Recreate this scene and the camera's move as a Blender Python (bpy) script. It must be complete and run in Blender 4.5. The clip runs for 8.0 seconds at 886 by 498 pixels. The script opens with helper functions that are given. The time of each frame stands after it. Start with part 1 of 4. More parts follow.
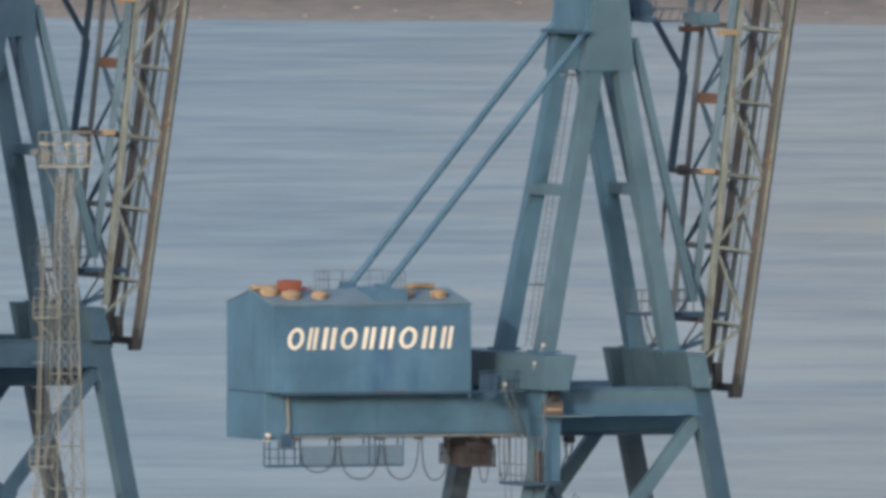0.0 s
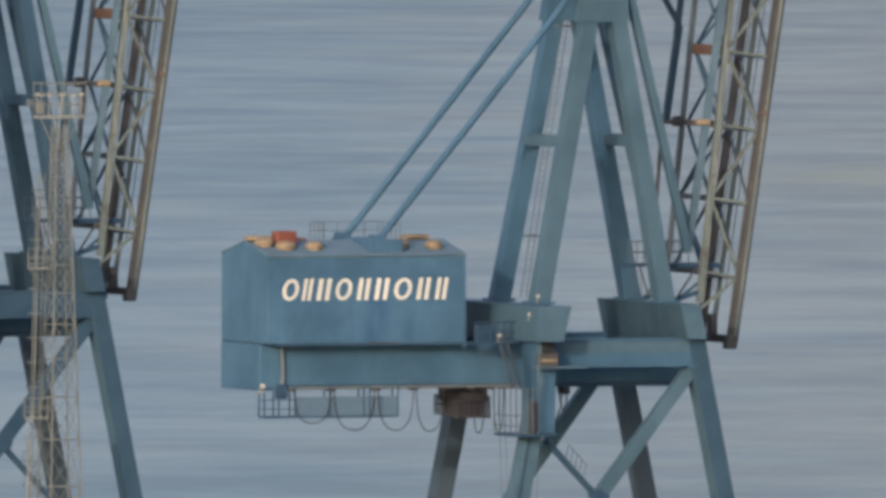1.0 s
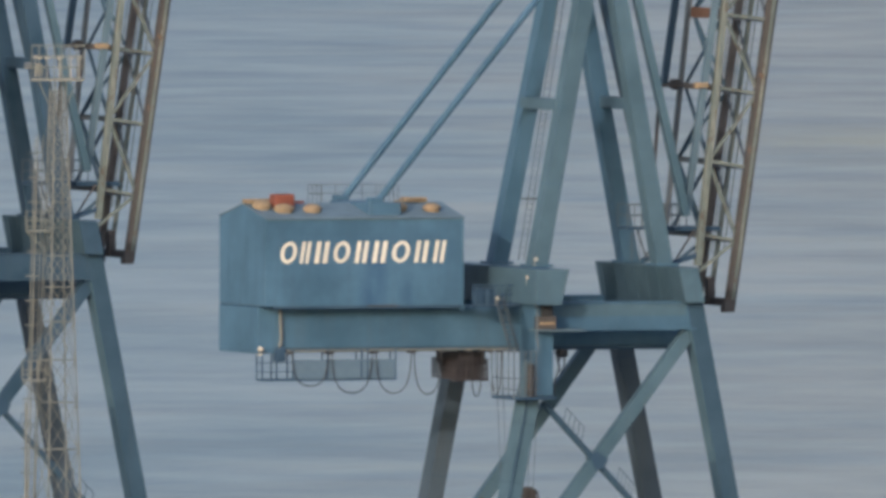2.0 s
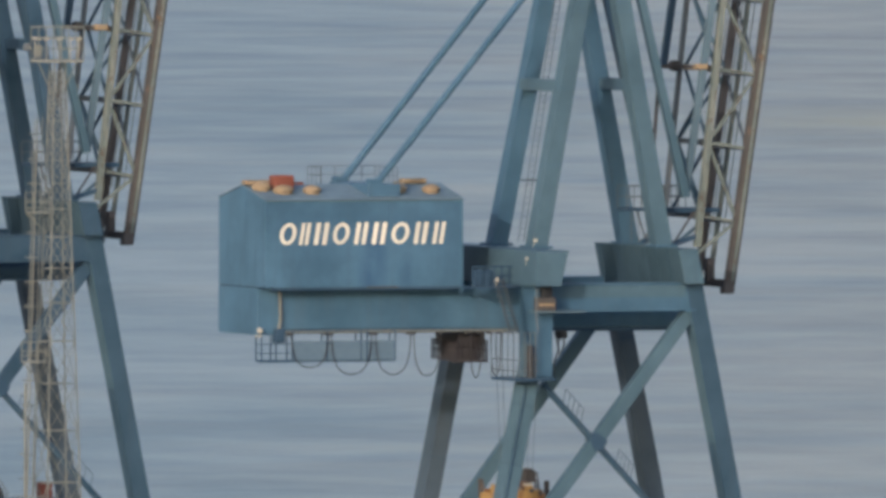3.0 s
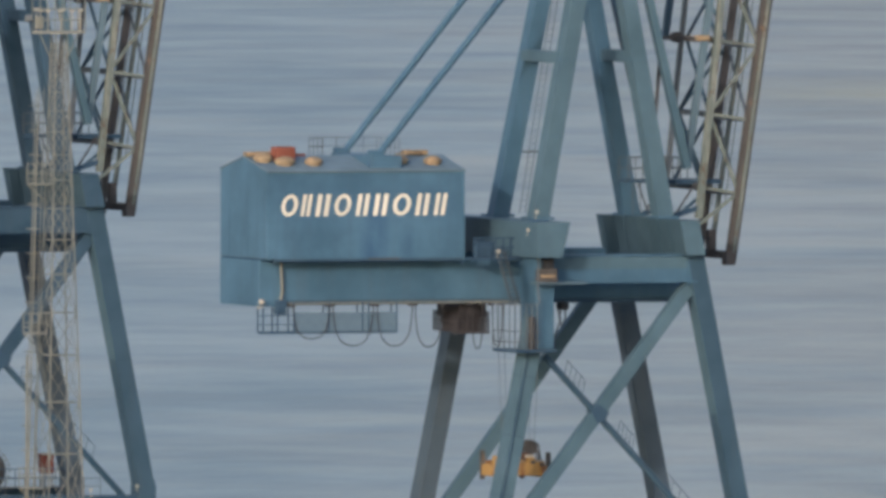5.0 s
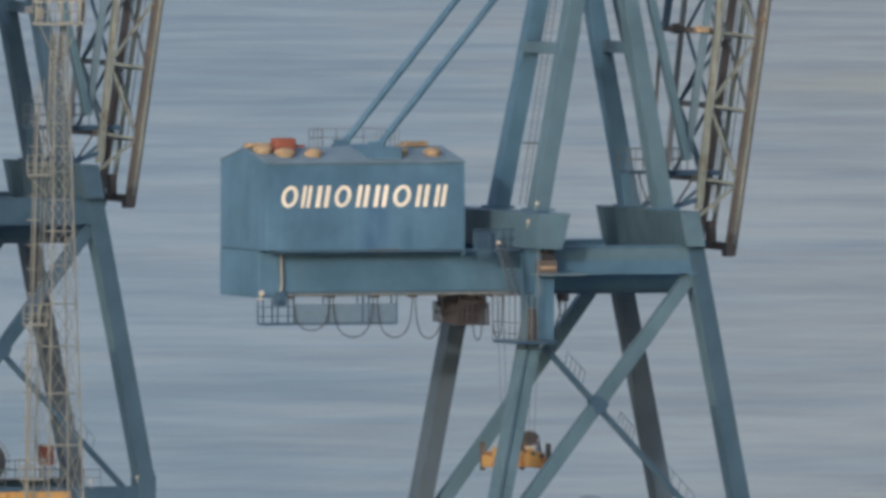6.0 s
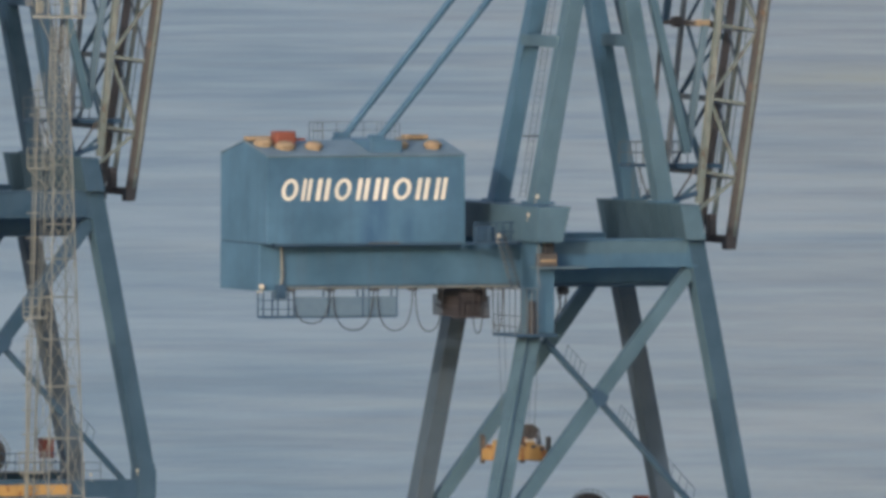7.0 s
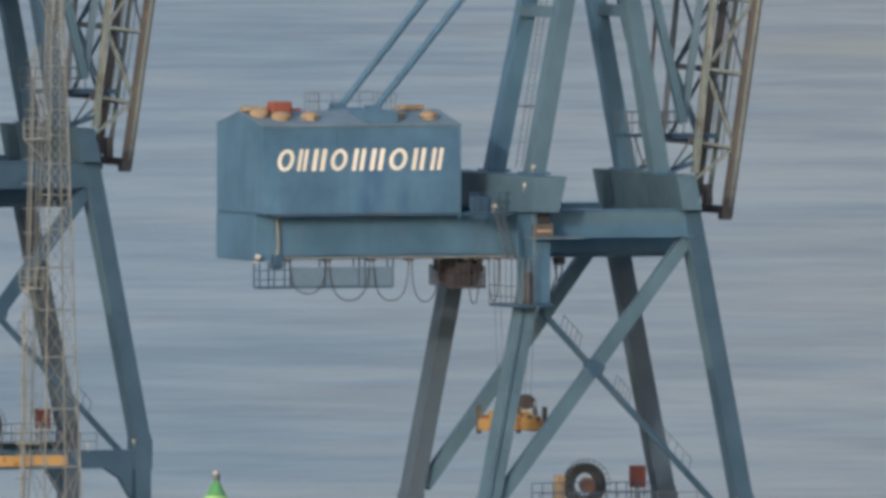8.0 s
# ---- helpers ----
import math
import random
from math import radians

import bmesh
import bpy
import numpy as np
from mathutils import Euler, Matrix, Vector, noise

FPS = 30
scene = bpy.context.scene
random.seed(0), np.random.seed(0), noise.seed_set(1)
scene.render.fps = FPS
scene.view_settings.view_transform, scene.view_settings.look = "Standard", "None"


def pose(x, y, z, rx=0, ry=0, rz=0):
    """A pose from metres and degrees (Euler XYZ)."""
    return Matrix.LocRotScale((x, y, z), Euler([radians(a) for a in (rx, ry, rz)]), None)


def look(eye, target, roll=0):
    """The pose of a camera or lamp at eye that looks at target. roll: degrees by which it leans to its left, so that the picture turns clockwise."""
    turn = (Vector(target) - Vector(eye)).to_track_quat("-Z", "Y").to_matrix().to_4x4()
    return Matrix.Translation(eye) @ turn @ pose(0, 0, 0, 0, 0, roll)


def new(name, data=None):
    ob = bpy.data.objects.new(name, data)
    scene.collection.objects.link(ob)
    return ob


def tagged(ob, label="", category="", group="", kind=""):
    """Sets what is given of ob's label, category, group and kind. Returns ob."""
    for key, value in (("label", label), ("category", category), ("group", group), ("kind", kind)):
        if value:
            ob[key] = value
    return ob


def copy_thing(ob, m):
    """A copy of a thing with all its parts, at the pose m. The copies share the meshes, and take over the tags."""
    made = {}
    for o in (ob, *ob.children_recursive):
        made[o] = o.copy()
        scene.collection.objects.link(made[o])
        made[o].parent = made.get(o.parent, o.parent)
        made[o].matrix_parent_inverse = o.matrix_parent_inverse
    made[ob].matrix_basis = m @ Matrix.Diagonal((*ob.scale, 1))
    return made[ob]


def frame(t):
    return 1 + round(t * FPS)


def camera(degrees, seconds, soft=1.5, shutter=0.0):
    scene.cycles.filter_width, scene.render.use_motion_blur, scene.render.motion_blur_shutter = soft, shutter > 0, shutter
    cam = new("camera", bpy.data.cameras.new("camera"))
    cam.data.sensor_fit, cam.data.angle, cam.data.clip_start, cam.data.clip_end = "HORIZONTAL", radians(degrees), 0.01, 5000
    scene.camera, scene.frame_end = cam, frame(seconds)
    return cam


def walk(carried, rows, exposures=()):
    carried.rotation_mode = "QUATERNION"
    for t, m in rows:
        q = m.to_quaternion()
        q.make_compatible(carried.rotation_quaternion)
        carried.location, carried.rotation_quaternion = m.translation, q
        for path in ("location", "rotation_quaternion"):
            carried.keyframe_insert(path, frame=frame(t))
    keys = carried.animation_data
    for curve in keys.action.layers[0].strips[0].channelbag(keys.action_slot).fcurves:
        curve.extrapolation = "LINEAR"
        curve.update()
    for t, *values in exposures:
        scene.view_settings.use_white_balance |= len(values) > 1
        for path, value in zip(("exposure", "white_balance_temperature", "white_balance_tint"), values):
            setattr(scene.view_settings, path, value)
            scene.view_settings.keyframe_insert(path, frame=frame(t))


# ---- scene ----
# ---------------------------------------------------------------- camera
# A long lens on a hillside, two kilometres from the cranes; it only turns.
EYE = (0.0, 0.0, 93.8)
cam = camera(1.276, 8.0, soft=3.8)
FOCAL = 70400.0
# seconds, swing across, swing down, lean
TURNS = [
    (0.0, 0.0, 0.0, 0.0), (0.5, -5.7, -39.2, 0.01), (1.0, -9.1, -86.6, 0.034), (1.5, -10.6, -125.7, 0.065),
    (3.0, -13.8, -185.2, 0.085), (3.5, -13.4, -200.6, 0.096), (4.0, -11.8, -214.5, 0.105), (4.5, -11.2, -226.0, 0.09),
    (6.0, -11.1, -251.0, 0.08), (6.5, -10.9, -256.7, 0.08), (7.0, -10.8, -263.2, 0.09), (7.5, -10.4, -274.8, 0.09),
    (7.8, -11.8, -286.5, 0.07), (7.9, -13.5, -307.0, 0.055), (8.0, -17.7, -315.8, 0.046),
]
walk(cam, [(t, pose(*EYE, 90 - 1.498 + math.degrees(b / FOCAL), 0, math.degrees(a / FOCAL)) @ pose(0, 0, 0, 0, 0, c))
           for t, a, b, c in TURNS], exposures=[(0.0, 1.03, 6950, 14.0), (0.5, 0.89, 6950, 14.0), (1.5, 0.93, 6950, 14.0), (3.0, 0.94, 6950, 14.0), (8.0, 0.94, 6950, 14.0)])

# ---------------------------------------------------------------- light
SUN_UP, SUN_ROUND = radians(14.5), radians(204.0)
world = bpy.data.worlds.new("world")
scene.world = world
world.use_nodes = True
wn = world.node_tree.nodes
sky = wn.new("ShaderNodeTexSky")
sky.sky_type, sky.sun_disc, sky.sun_elevation, sky.sun_rotation = "NISHITA", False, SUN_UP, SUN_ROUND
sky.air_density, sky.dust_density = 1.0, 2.0
world.node_tree.links.new(sky.outputs[0], wn["Background"].inputs[0])
wn["Background"].inputs[1].default_value = 0.15
sun = new("sun", bpy.data.lights.new("sun", "SUN"))
sun.data.energy, sun.data.angle, sun.data.color = 1.0, radians(1.5), (1.0, 0.90, 0.80)
sun_way = Vector((math.sin(SUN_ROUND) * math.cos(SUN_UP), math.cos(SUN_ROUND) * math.cos(SUN_UP), math.sin(SUN_UP)))
sun.matrix_world = look(sun_way * 300, (0, 0, 0))


# ---------------------------------------------------------------- materials
def material(name):
    m = bpy.data.materials.new(name)
    m.use_nodes = True
    return m, m.node_tree.nodes, m.node_tree.links, m.node_tree.nodes["Principled BSDF"]


def noise_node(n, l, scale, stretch=(1, 1, 1), detail=4.0, coords="Object", rough=0.6):
    tc, mp, tx = n.new("ShaderNodeTexCoord"), n.new("ShaderNodeMapping"), n.new("ShaderNodeTexNoise")
    mp.inputs["Scale"].default_value = stretch
    tx.inputs["Scale"].default_value, tx.inputs["Detail"].default_value, tx.inputs["Roughness"].default_value = scale, detail, rough
    l.new(tc.outputs[coords], mp.inputs[0])
    l.new(mp.outputs[0], tx.inputs["Vector"])
    return tx.outputs["Fac"]


def ramp_node(n, l, fac, stops):
    r = n.new("ShaderNodeValToRGB")
    el = r.color_ramp.elements
    while len(el) < len(stops):
        el.new(0.5)
    for e, (p, c) in zip(el, stops):
        e.position, e.color = p, (*c, 1) if len(c) == 3 else c
    l.new(fac, r.inputs[0])
    return r.outputs[0]


def mix_node(n, l, fac, a, b):
    m = n.new("ShaderNodeMix")
    m.data_type = "RGBA"
    l.new(fac, m.inputs[0])
    for sock, v in ((m.inputs[6], a), (m.inputs[7], b)):
        if isinstance(v, tuple):
            sock.default_value = (*v, 1)
        else:
            l.new(v, sock)
    return m.outputs[2]


def worn_paint(name, base, stain, rust=(0.17, 0.085, 0.045), rust_at=0.66, gloss=0.6, patch=0.35, faded=(0.86, 1.16)):
    """Painted steel outdoors: faded patches, stains that ran down, rust where the paint failed."""
    m, n, l, p = material(name)
    fade = ramp_node(n, l, noise_node(n, l, patch, detail=5), [(0.35, tuple(c * faded[0] for c in base)), (0.7, tuple(min(1, c * faded[1] + 0.01) for c in base))])
    runs = ramp_node(n, l, noise_node(n, l, 1.0, (2.2, 2.2, 0.16), detail=6), [(0.5, (0, 0, 0)), (0.8, (0.6, 0.6, 0.6))])
    spots = ramp_node(n, l, noise_node(n, l, 1.5, (1.2, 1.2, 0.6), detail=9, rough=0.72), [(rust_at, (0, 0, 0)), (rust_at + 0.06, (1, 1, 1))])
    c = mix_node(n, l, spots, mix_node(n, l, runs, fade, stain), rust)
    l.new(c, p.inputs["Base Color"])
    p.inputs["Roughness"].default_value = gloss
    p.inputs["Specular IOR Level"].default_value = 0.15
    bump = n.new("ShaderNodeBump")
    bump.inputs["Strength"].default_value, bump.inputs["Distance"].default_value = 0.25, 0.02
    l.new(noise_node(n, l, 9.0, detail=6), bump.inputs["Height"])
    l.new(bump.outputs[0], p.inputs["Normal"])
    return m


BLUE = worn_paint("blue_paint", (0.040, 0.103, 0.178), (0.055, 0.094, 0.145), rust_at=0.72)
HOUSE_BLUE = worn_paint("house_blue_paint", (0.041, 0.105, 0.182), (0.044, 0.092, 0.155), rust_at=0.76, patch=0.3, faded=(0.88, 1.24))


def dark_streak(m, lo, hi, z_top, tint):
    """A darker upright streak on a wall, ragged at its edges."""
    n, l = m.node_tree.nodes, m.node_tree.links
    base = n["Principled BSDF"].inputs["Base Color"]
    old = base.links[0].from_socket
    tc, sep = n.new("ShaderNodeTexCoord"), n.new("ShaderNodeSeparateXYZ")
    l.new(tc.outputs["Object"], sep.inputs[0])
    mask = ramp_node(n, l, noise_node(n, l, 0.9, (1, 1, 0.35), detail=6), [(0.3, (0.25, 0.25, 0.25)), (0.6, (1, 1, 1))])
    for axis, f0, f1 in (("X", lo - 0.5, lo + 0.3), ("X", hi + 0.5, hi - 0.3), ("Z", z_top + 0.8, z_top - 0.4)):
        edge, mul = n.new("ShaderNodeMapRange"), n.new("ShaderNodeMath")
        edge.inputs["From Min"].default_value, edge.inputs["From Max"].default_value = f0, f1
        l.new(sep.outputs[axis], edge.inputs["Value"])
        mul.operation = "MULTIPLY"
        l.new(mask, mul.inputs[0]), l.new(edge.outputs[0], mul.inputs[1])
        mask = mul.outputs[0]
    l.new(mix_node(n, l, mask, old, tint), base)


dark_streak(HOUSE_BLUE, -9.2, -8.1, 31.3, (0.026, 0.078, 0.162))
dark_streak(HOUSE_BLUE, -6.9, -6.3, 29.6, (0.032, 0.088, 0.165))
DULL_BLUE = worn_paint("faded_blue_paint", (0.049, 0.102, 0.153), (0.054, 0.097, 0.138), rust_at=0.7)
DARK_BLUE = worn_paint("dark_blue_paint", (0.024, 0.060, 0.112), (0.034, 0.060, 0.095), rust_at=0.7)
PALE_BLUE = worn_paint("pale_blue_paint", (0.072, 0.125, 0.178), (0.082, 0.122, 0.16), rust_at=0.68)
OLIVE = worn_paint("weathered_grey_green_paint", (0.105, 0.138, 0.146), (0.36, 0.365, 0.335), (0.09, 0.076, 0.068), rust_at=0.57, patch=1.1)
RUST = worn_paint("rusted_steel", (0.060, 0.060, 0.066), (0.062, 0.062, 0.068), (0.17, 0.11, 0.075), rust_at=0.6, gloss=0.85, patch=0.9)
DARK_RUST = worn_paint("dark_rusted_steel", (0.060, 0.062, 0.072), (0.068, 0.064, 0.068), (0.11, 0.075, 0.056), rust_at=0.64, gloss=0.85, patch=0.9)
OCHRE = worn_paint("pale_ochre_paint", (0.23, 0.18, 0.125), (0.17, 0.14, 0.11), rust_at=0.62, patch=1.2)
YELLOW = worn_paint("yellow_paint", (0.30, 0.19, 0.075), (0.15, 0.11, 0.07), rust_at=0.54)
RED = worn_paint("red_oxide_paint", (0.155, 0.052, 0.04), (0.11, 0.042, 0.035), rust_at=0.66)
OXIDE = worn_paint("dark_red_oxide_paint", (0.105, 0.036, 0.034), (0.08, 0.034, 0.032), rust_at=0.68)
CREAM = worn_paint("cream_paint", (0.57, 0.57, 0.54), (0.48, 0.48, 0.45), rust_at=0.78)
GALV = worn_paint("galvanised_steel", (0.145, 0.165, 0.172), (0.17, 0.178, 0.172), (0.16, 0.15, 0.135), rust_at=0.74, patch=1.5)
GREY = worn_paint("grey_steel", (0.085, 0.108, 0.138), (0.075, 0.09, 0.105), rust_at=0.76)
GREEN = worn_paint("green_paint", (0.058, 0.215, 0.095), (0.05, 0.17, 0.08), rust_at=0.75)
# worn far-leg paint, with the navy of their shade put into the colour
WEATHERED_NAVY = worn_paint("weathered_navy_paint", (0.046, 0.075, 0.112), (0.062, 0.078, 0.095), rust_at=0.66)
TROLLEY = worn_paint("dark_brown_grey_steel", (0.037, 0.038, 0.050), (0.045, 0.044, 0.052), (0.07, 0.053, 0.048), rust_at=0.68)
BROWN = worn_paint("brown_primer", (0.105, 0.062, 0.05), (0.085, 0.06, 0.052), rust_at=0.6)
LIME = worn_paint("pale_green_paint", (0.2, 0.36, 0.18), (0.17, 0.30, 0.15), rust_at=0.75)
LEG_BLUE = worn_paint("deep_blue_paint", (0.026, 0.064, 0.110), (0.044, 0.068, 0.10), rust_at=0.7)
LAMP_GREY = worn_paint("pale_lamp_enamel", (0.36, 0.36, 0.34), (0.28, 0.28, 0.26), rust_at=0.72)
# the waterside beam's shaded side is put into this darker colour
SHADED_TEAL = worn_paint("shaded_grey_teal", (0.031, 0.068, 0.101), (0.038, 0.066, 0.093), rust_at=0.7)
ROOF = worn_paint("pale_grey_blue_roof_paint", (0.12, 0.185, 0.24), (0.10, 0.15, 0.19), rust_at=0.7, patch=0.6)
BLACK = worn_paint("black_rubber", (0.028, 0.033, 0.042), (0.04, 0.042, 0.045), rust_at=0.82, gloss=0.7)


def mesh_panel_material():
    m, n, l, p = material("grating")
    l.new(ramp_node(n, l, noise_node(n, l, 3.0), [(0.3, (0.062, 0.115, 0.182)), (0.7, (0.075, 0.132, 0.20))]), p.inputs["Base Color"])
    p.inputs["Roughness"].default_value = 0.6
    return m


GRATING = mesh_panel_material()


def water_material():
    """Rippled tidal water: streaks of reflected sky are painted into its colour."""
    m, n, l, p = material("sea_water")
    broad = noise_node(n, l, 1.0, (0.010, 0.0065, 1), detail=6, rough=0.62)
    patches = noise_node(n, l, 1.0, (0.05, 0.034, 1), detail=5, rough=0.58)
    fine = noise_node(n, l, 1.0, (0.16, 0.08, 1), detail=6, rough=0.65)
    blend = n.new("ShaderNodeMath")
    blend.operation, blend.inputs[1].default_value = "MULTIPLY_ADD", 0.68
    l.new(patches, blend.inputs[0])
    half = n.new("ShaderNodeMath")
    half.operation, half.inputs[1].default_value = "MULTIPLY", 0.32
    l.new(broad, half.inputs[0])
    l.new(half.outputs[0], blend.inputs[2])
    mixed = blend.outputs[0]
    cool_tone = ramp_node(n, l, mixed, [(0.38, (0.080, 0.119, 0.153)), (0.62, (0.214, 0.244, 0.260))])
    # warm haze reflected towards one side, put into the water's colour
    warm_tone = ramp_node(n, l, mixed, [(0.38, (0.128, 0.127, 0.127)), (0.62, (0.258, 0.245, 0.222))])
    geo, sep, side = n.new("ShaderNodeNewGeometry"), n.new("ShaderNodeSeparateXYZ"), n.new("ShaderNodeMapRange")
    l.new(geo.outputs["Position"], sep.inputs[0])
    l.new(sep.outputs["X"], side.inputs["Value"])
    side.inputs["From Min"].default_value, side.inputs["From Max"].default_value = -15.0, 45.0
    drift = n.new("ShaderNodeMapRange")
    drift.inputs["From Min"].default_value, drift.inputs["From Max"].default_value = 0.32, 0.68
    drift.inputs["To Min"].default_value, drift.inputs["To Max"].default_value = -0.4, 0.45
    l.new(noise_node(n, l, 1.0, (0.022, 0.03, 1), detail=4), drift.inputs["Value"])
    warm_share = n.new("ShaderNodeMath")
    warm_share.operation, warm_share.use_clamp = "ADD", True
    l.new(side.outputs[0], warm_share.inputs[0]), l.new(drift.outputs[0], warm_share.inputs[1])
    colour = mix_node(n, l, warm_share.outputs[0], cool_tone, warm_tone)
    ragged = noise_node(n, l, 1.0, (0.05, 0.012, 1), detail=6, rough=0.7)
    for lo, hi, tint, seed_y in ((3745, 3925, (0.25, 0.215, 0.14), 0.9), (4178, 4206, (0.10, 0.09, 0.09), 0.8)):
        # a tinted band across the water, broken up along its length
        a, b, c, d = (n.new("ShaderNodeMapRange") for _ in range(4))
        for node, f0, f1, sock in ((a, lo, (lo + hi) / 2, sep.outputs["Y"]), (b, hi, (lo + hi) / 2, sep.outputs["Y"]), (c, 0, 28, sep.outputs["X"]), (d, 0.36, 0.6, ragged)):
            node.inputs["From Min"].default_value, node.inputs["From Max"].default_value = f0, f1
            l.new(sock, node.inputs["Value"])
        prod = a.outputs[0]
        for other in (b.outputs[0], c.outputs[0], d.outputs[0]):
            mul = n.new("ShaderNodeMath")
            mul.operation = "MULTIPLY"
            l.new(prod, mul.inputs[0]), l.new(other, mul.inputs[1])
            prod = mul.outputs[0]
        gain = n.new("ShaderNodeMath")
        gain.operation, gain.inputs[1].default_value = "MULTIPLY", seed_y
        l.new(prod, gain.inputs[0])
        colour = mix_node(n, l, gain.outputs[0], colour, tint)
    l.new(colour, p.inputs["Base Color"])
    p.inputs["Roughness"].default_value, p.inputs["Specular IOR Level"].default_value = 0.42, 0.35
    p.inputs["IOR"].default_value = 1.33
    bump = n.new("ShaderNodeBump")
    bump.inputs["Strength"].default_value, bump.inputs["Distance"].default_value = 0.6, 1.0
    l.new(fine, bump.inputs["Height"])
    l.new(bump.outputs[0], p.inputs["Normal"])
    return m


def ground_material(name, a, b, c, scale, coords="Object"):
    m, n, l, p = material(name)
    one = ramp_node(n, l, noise_node(n, l, scale, detail=6, coords=coords), [(0.35, a), (0.65, b)])
    two = ramp_node(n, l, noise_node(n, l, scale * 7, detail=6, coords=coords), [(0.5, (0, 0, 0)), (0.7, (1, 1, 1))])
    l.new(mix_node(n, l, two, one, c), p.inputs["Base Color"])
    p.inputs["Roughness"].default_value = 0.9
    bump = n.new("ShaderNodeBump")
    bump.inputs["Strength"].default_value = 0.4
    l.new(noise_node(n, l, scale * 12, detail=4, coords=coords), bump.inputs["Height"])
    l.new(bump.outputs[0], p.inputs["Normal"])
    return m


WATER = water_material()
CONCRETE = ground_material("quay_concrete", (0.20, 0.20, 0.19), (0.28, 0.27, 0.25), (0.15, 0.145, 0.14), 0.05)
HILL = ground_material("hillside_grass", (0.05, 0.08, 0.03), (0.09, 0.10, 0.045), (0.12, 0.10, 0.06), 0.02)


def shore_material():
    """Far shore: a pale beach at the water's edge, brown scrub and dead bracken behind it."""
    m, n, l, p = material("far_shore")
    geo, sep, rng = n.new("ShaderNodeNewGeometry"), n.new("ShaderNodeSeparateXYZ"), n.new("ShaderNodeMapRange")
    l.new(geo.outputs["Position"], sep.inputs[0])
    rng.inputs["From Min"].default_value, rng.inputs["From Max"].default_value = -4.4, -3.1
    l.new(sep.outputs["Z"], rng.inputs["Value"])
    scrub = ramp_node(n, l, noise_node(n, l, 0.22, (1, 0.3, 1), detail=7), [(0.3, (0.095, 0.085, 0.075)), (0.5, (0.145, 0.12, 0.10)), (0.72, (0.21, 0.17, 0.145))])
    beach = ramp_node(n, l, noise_node(n, l, 0.3, (1, 0.3, 1), detail=6), [(0.3, (0.17, 0.15, 0.135)), (0.7, (0.27, 0.235, 0.205))])
    l.new(mix_node(n, l, rng.outputs[0], beach, scrub), p.inputs["Base Color"])
    p.inputs["Roughness"].default_value = 0.95
    return m


SHORE = shore_material()


# ---------------------------------------------------------------- shaping helpers
def box(bm, x0, x1, y0, y1, z0, z1, bevel=0.0):
    vs = [bm.verts.new((x, y, z)) for z in (z0, z1) for x, y in ((x0, y0), (x1, y0), (x1, y1), (x0, y1))]
    made = [bm.faces.new([vs[i] for i in f]) for f in ((3, 2, 1, 0), (4, 5, 6, 7), (0, 1, 5, 4), (1, 2, 6, 5), (2, 3, 7, 6), (3, 0, 4, 7))]
    if bevel:
        bmesh.ops.bevel(bm, geom=list({e for f in made for e in f.edges}), offset=bevel, segments=2, affect="EDGES", profile=0.5)
    return bm


def prism(bm, outline, y0, y1):
    """A plate with an outline in x and z, from y0 to y1."""
    a = [bm.verts.new((x, y0, z)) for x, z in outline]
    b = [bm.verts.new((x, y1, z)) for x, z in outline]
    bm.faces.new(a), bm.faces.new(b[::-1])
    for i in range(len(a)):
        j = (i + 1) % len(a)
        bm.faces.new((a[j], a[i], b[i], b[j]))
    return bm


def beam(bm, p, q, w, d, w2=None, d2=None, side=(0, 1, 0)):
    """A box girder from p to q, w wide across and d deep along side."""
    p, q = Vector(p), Vector(q)
    way, s = (q - p).normalized(), Vector(side)
    s = (s - way * s.dot(way)).normalized()
    r = s.cross(way)
    rings = []
    for c, ww, dd in ((p, w, d), (q, w2 or w, d2 or d)):
        rings.append([bm.verts.new(c + r * (i * ww / 2) + s * (j * dd / 2)) for i, j in ((-1, -1), (1, -1), (1, 1), (-1, 1))])
    bm.faces.new(rings[0][::-1]), bm.faces.new(rings[1])
    for i in range(4):
        j = (i + 1) % 4
        bm.faces.new((rings[0][i], rings[0][j], rings[1][j], rings[1][i]))
    return bm


def tube(bm, points, r, n=8):
    points = [Vector(p) for p in points]
    rings = []
    for i, c in enumerate(points):
        way = (points[min(i + 1, len(points) - 1)] - points[max(i - 1, 0)]).normalized()
        s = way.orthogonal().normalized() if abs(way.y) > 0.9 else way.cross(Vector((0, 1, 0))).normalized()
        t = way.cross(s)
        rings.append([bm.verts.new(c + (s * math.cos(k * math.tau / n) + t * math.sin(k * math.tau / n)) * r) for k in range(n)])
    for a, b in zip(rings, rings[1:]):
        for k in range(n):
            bm.faces.new((a[k], a[(k + 1) % n], b[(k + 1) % n], b[k]))
    bm.faces.new(rings[0][::-1]), bm.faces.new(rings[-1])
    return bm


def lathe(bm, profile, centre, axis="z", n=20):
    """A turned shape: profile of (radius, height) about an axis through centre."""
    cx, cy, cz = centre
    rings = []
    for r, h in profile:
        ring = []
        for k in range(n):
            a, b = r * math.cos(k * math.tau / n), r * math.sin(k * math.tau / n)
            ring.append(bm.verts.new((cx + a, cy + b, cz + h) if axis == "z" else (cx + a, cy + h, cz + b)))
        rings.append(ring)
    for p, q in zip(rings, rings[1:]):
        for k in range(n):
            bm.faces.new((p[k], p[(k + 1) % n], q[(k + 1) % n], q[k]))
    bm.faces.new(rings[0][::-1]), bm.faces.new(rings[-1])
    return bm


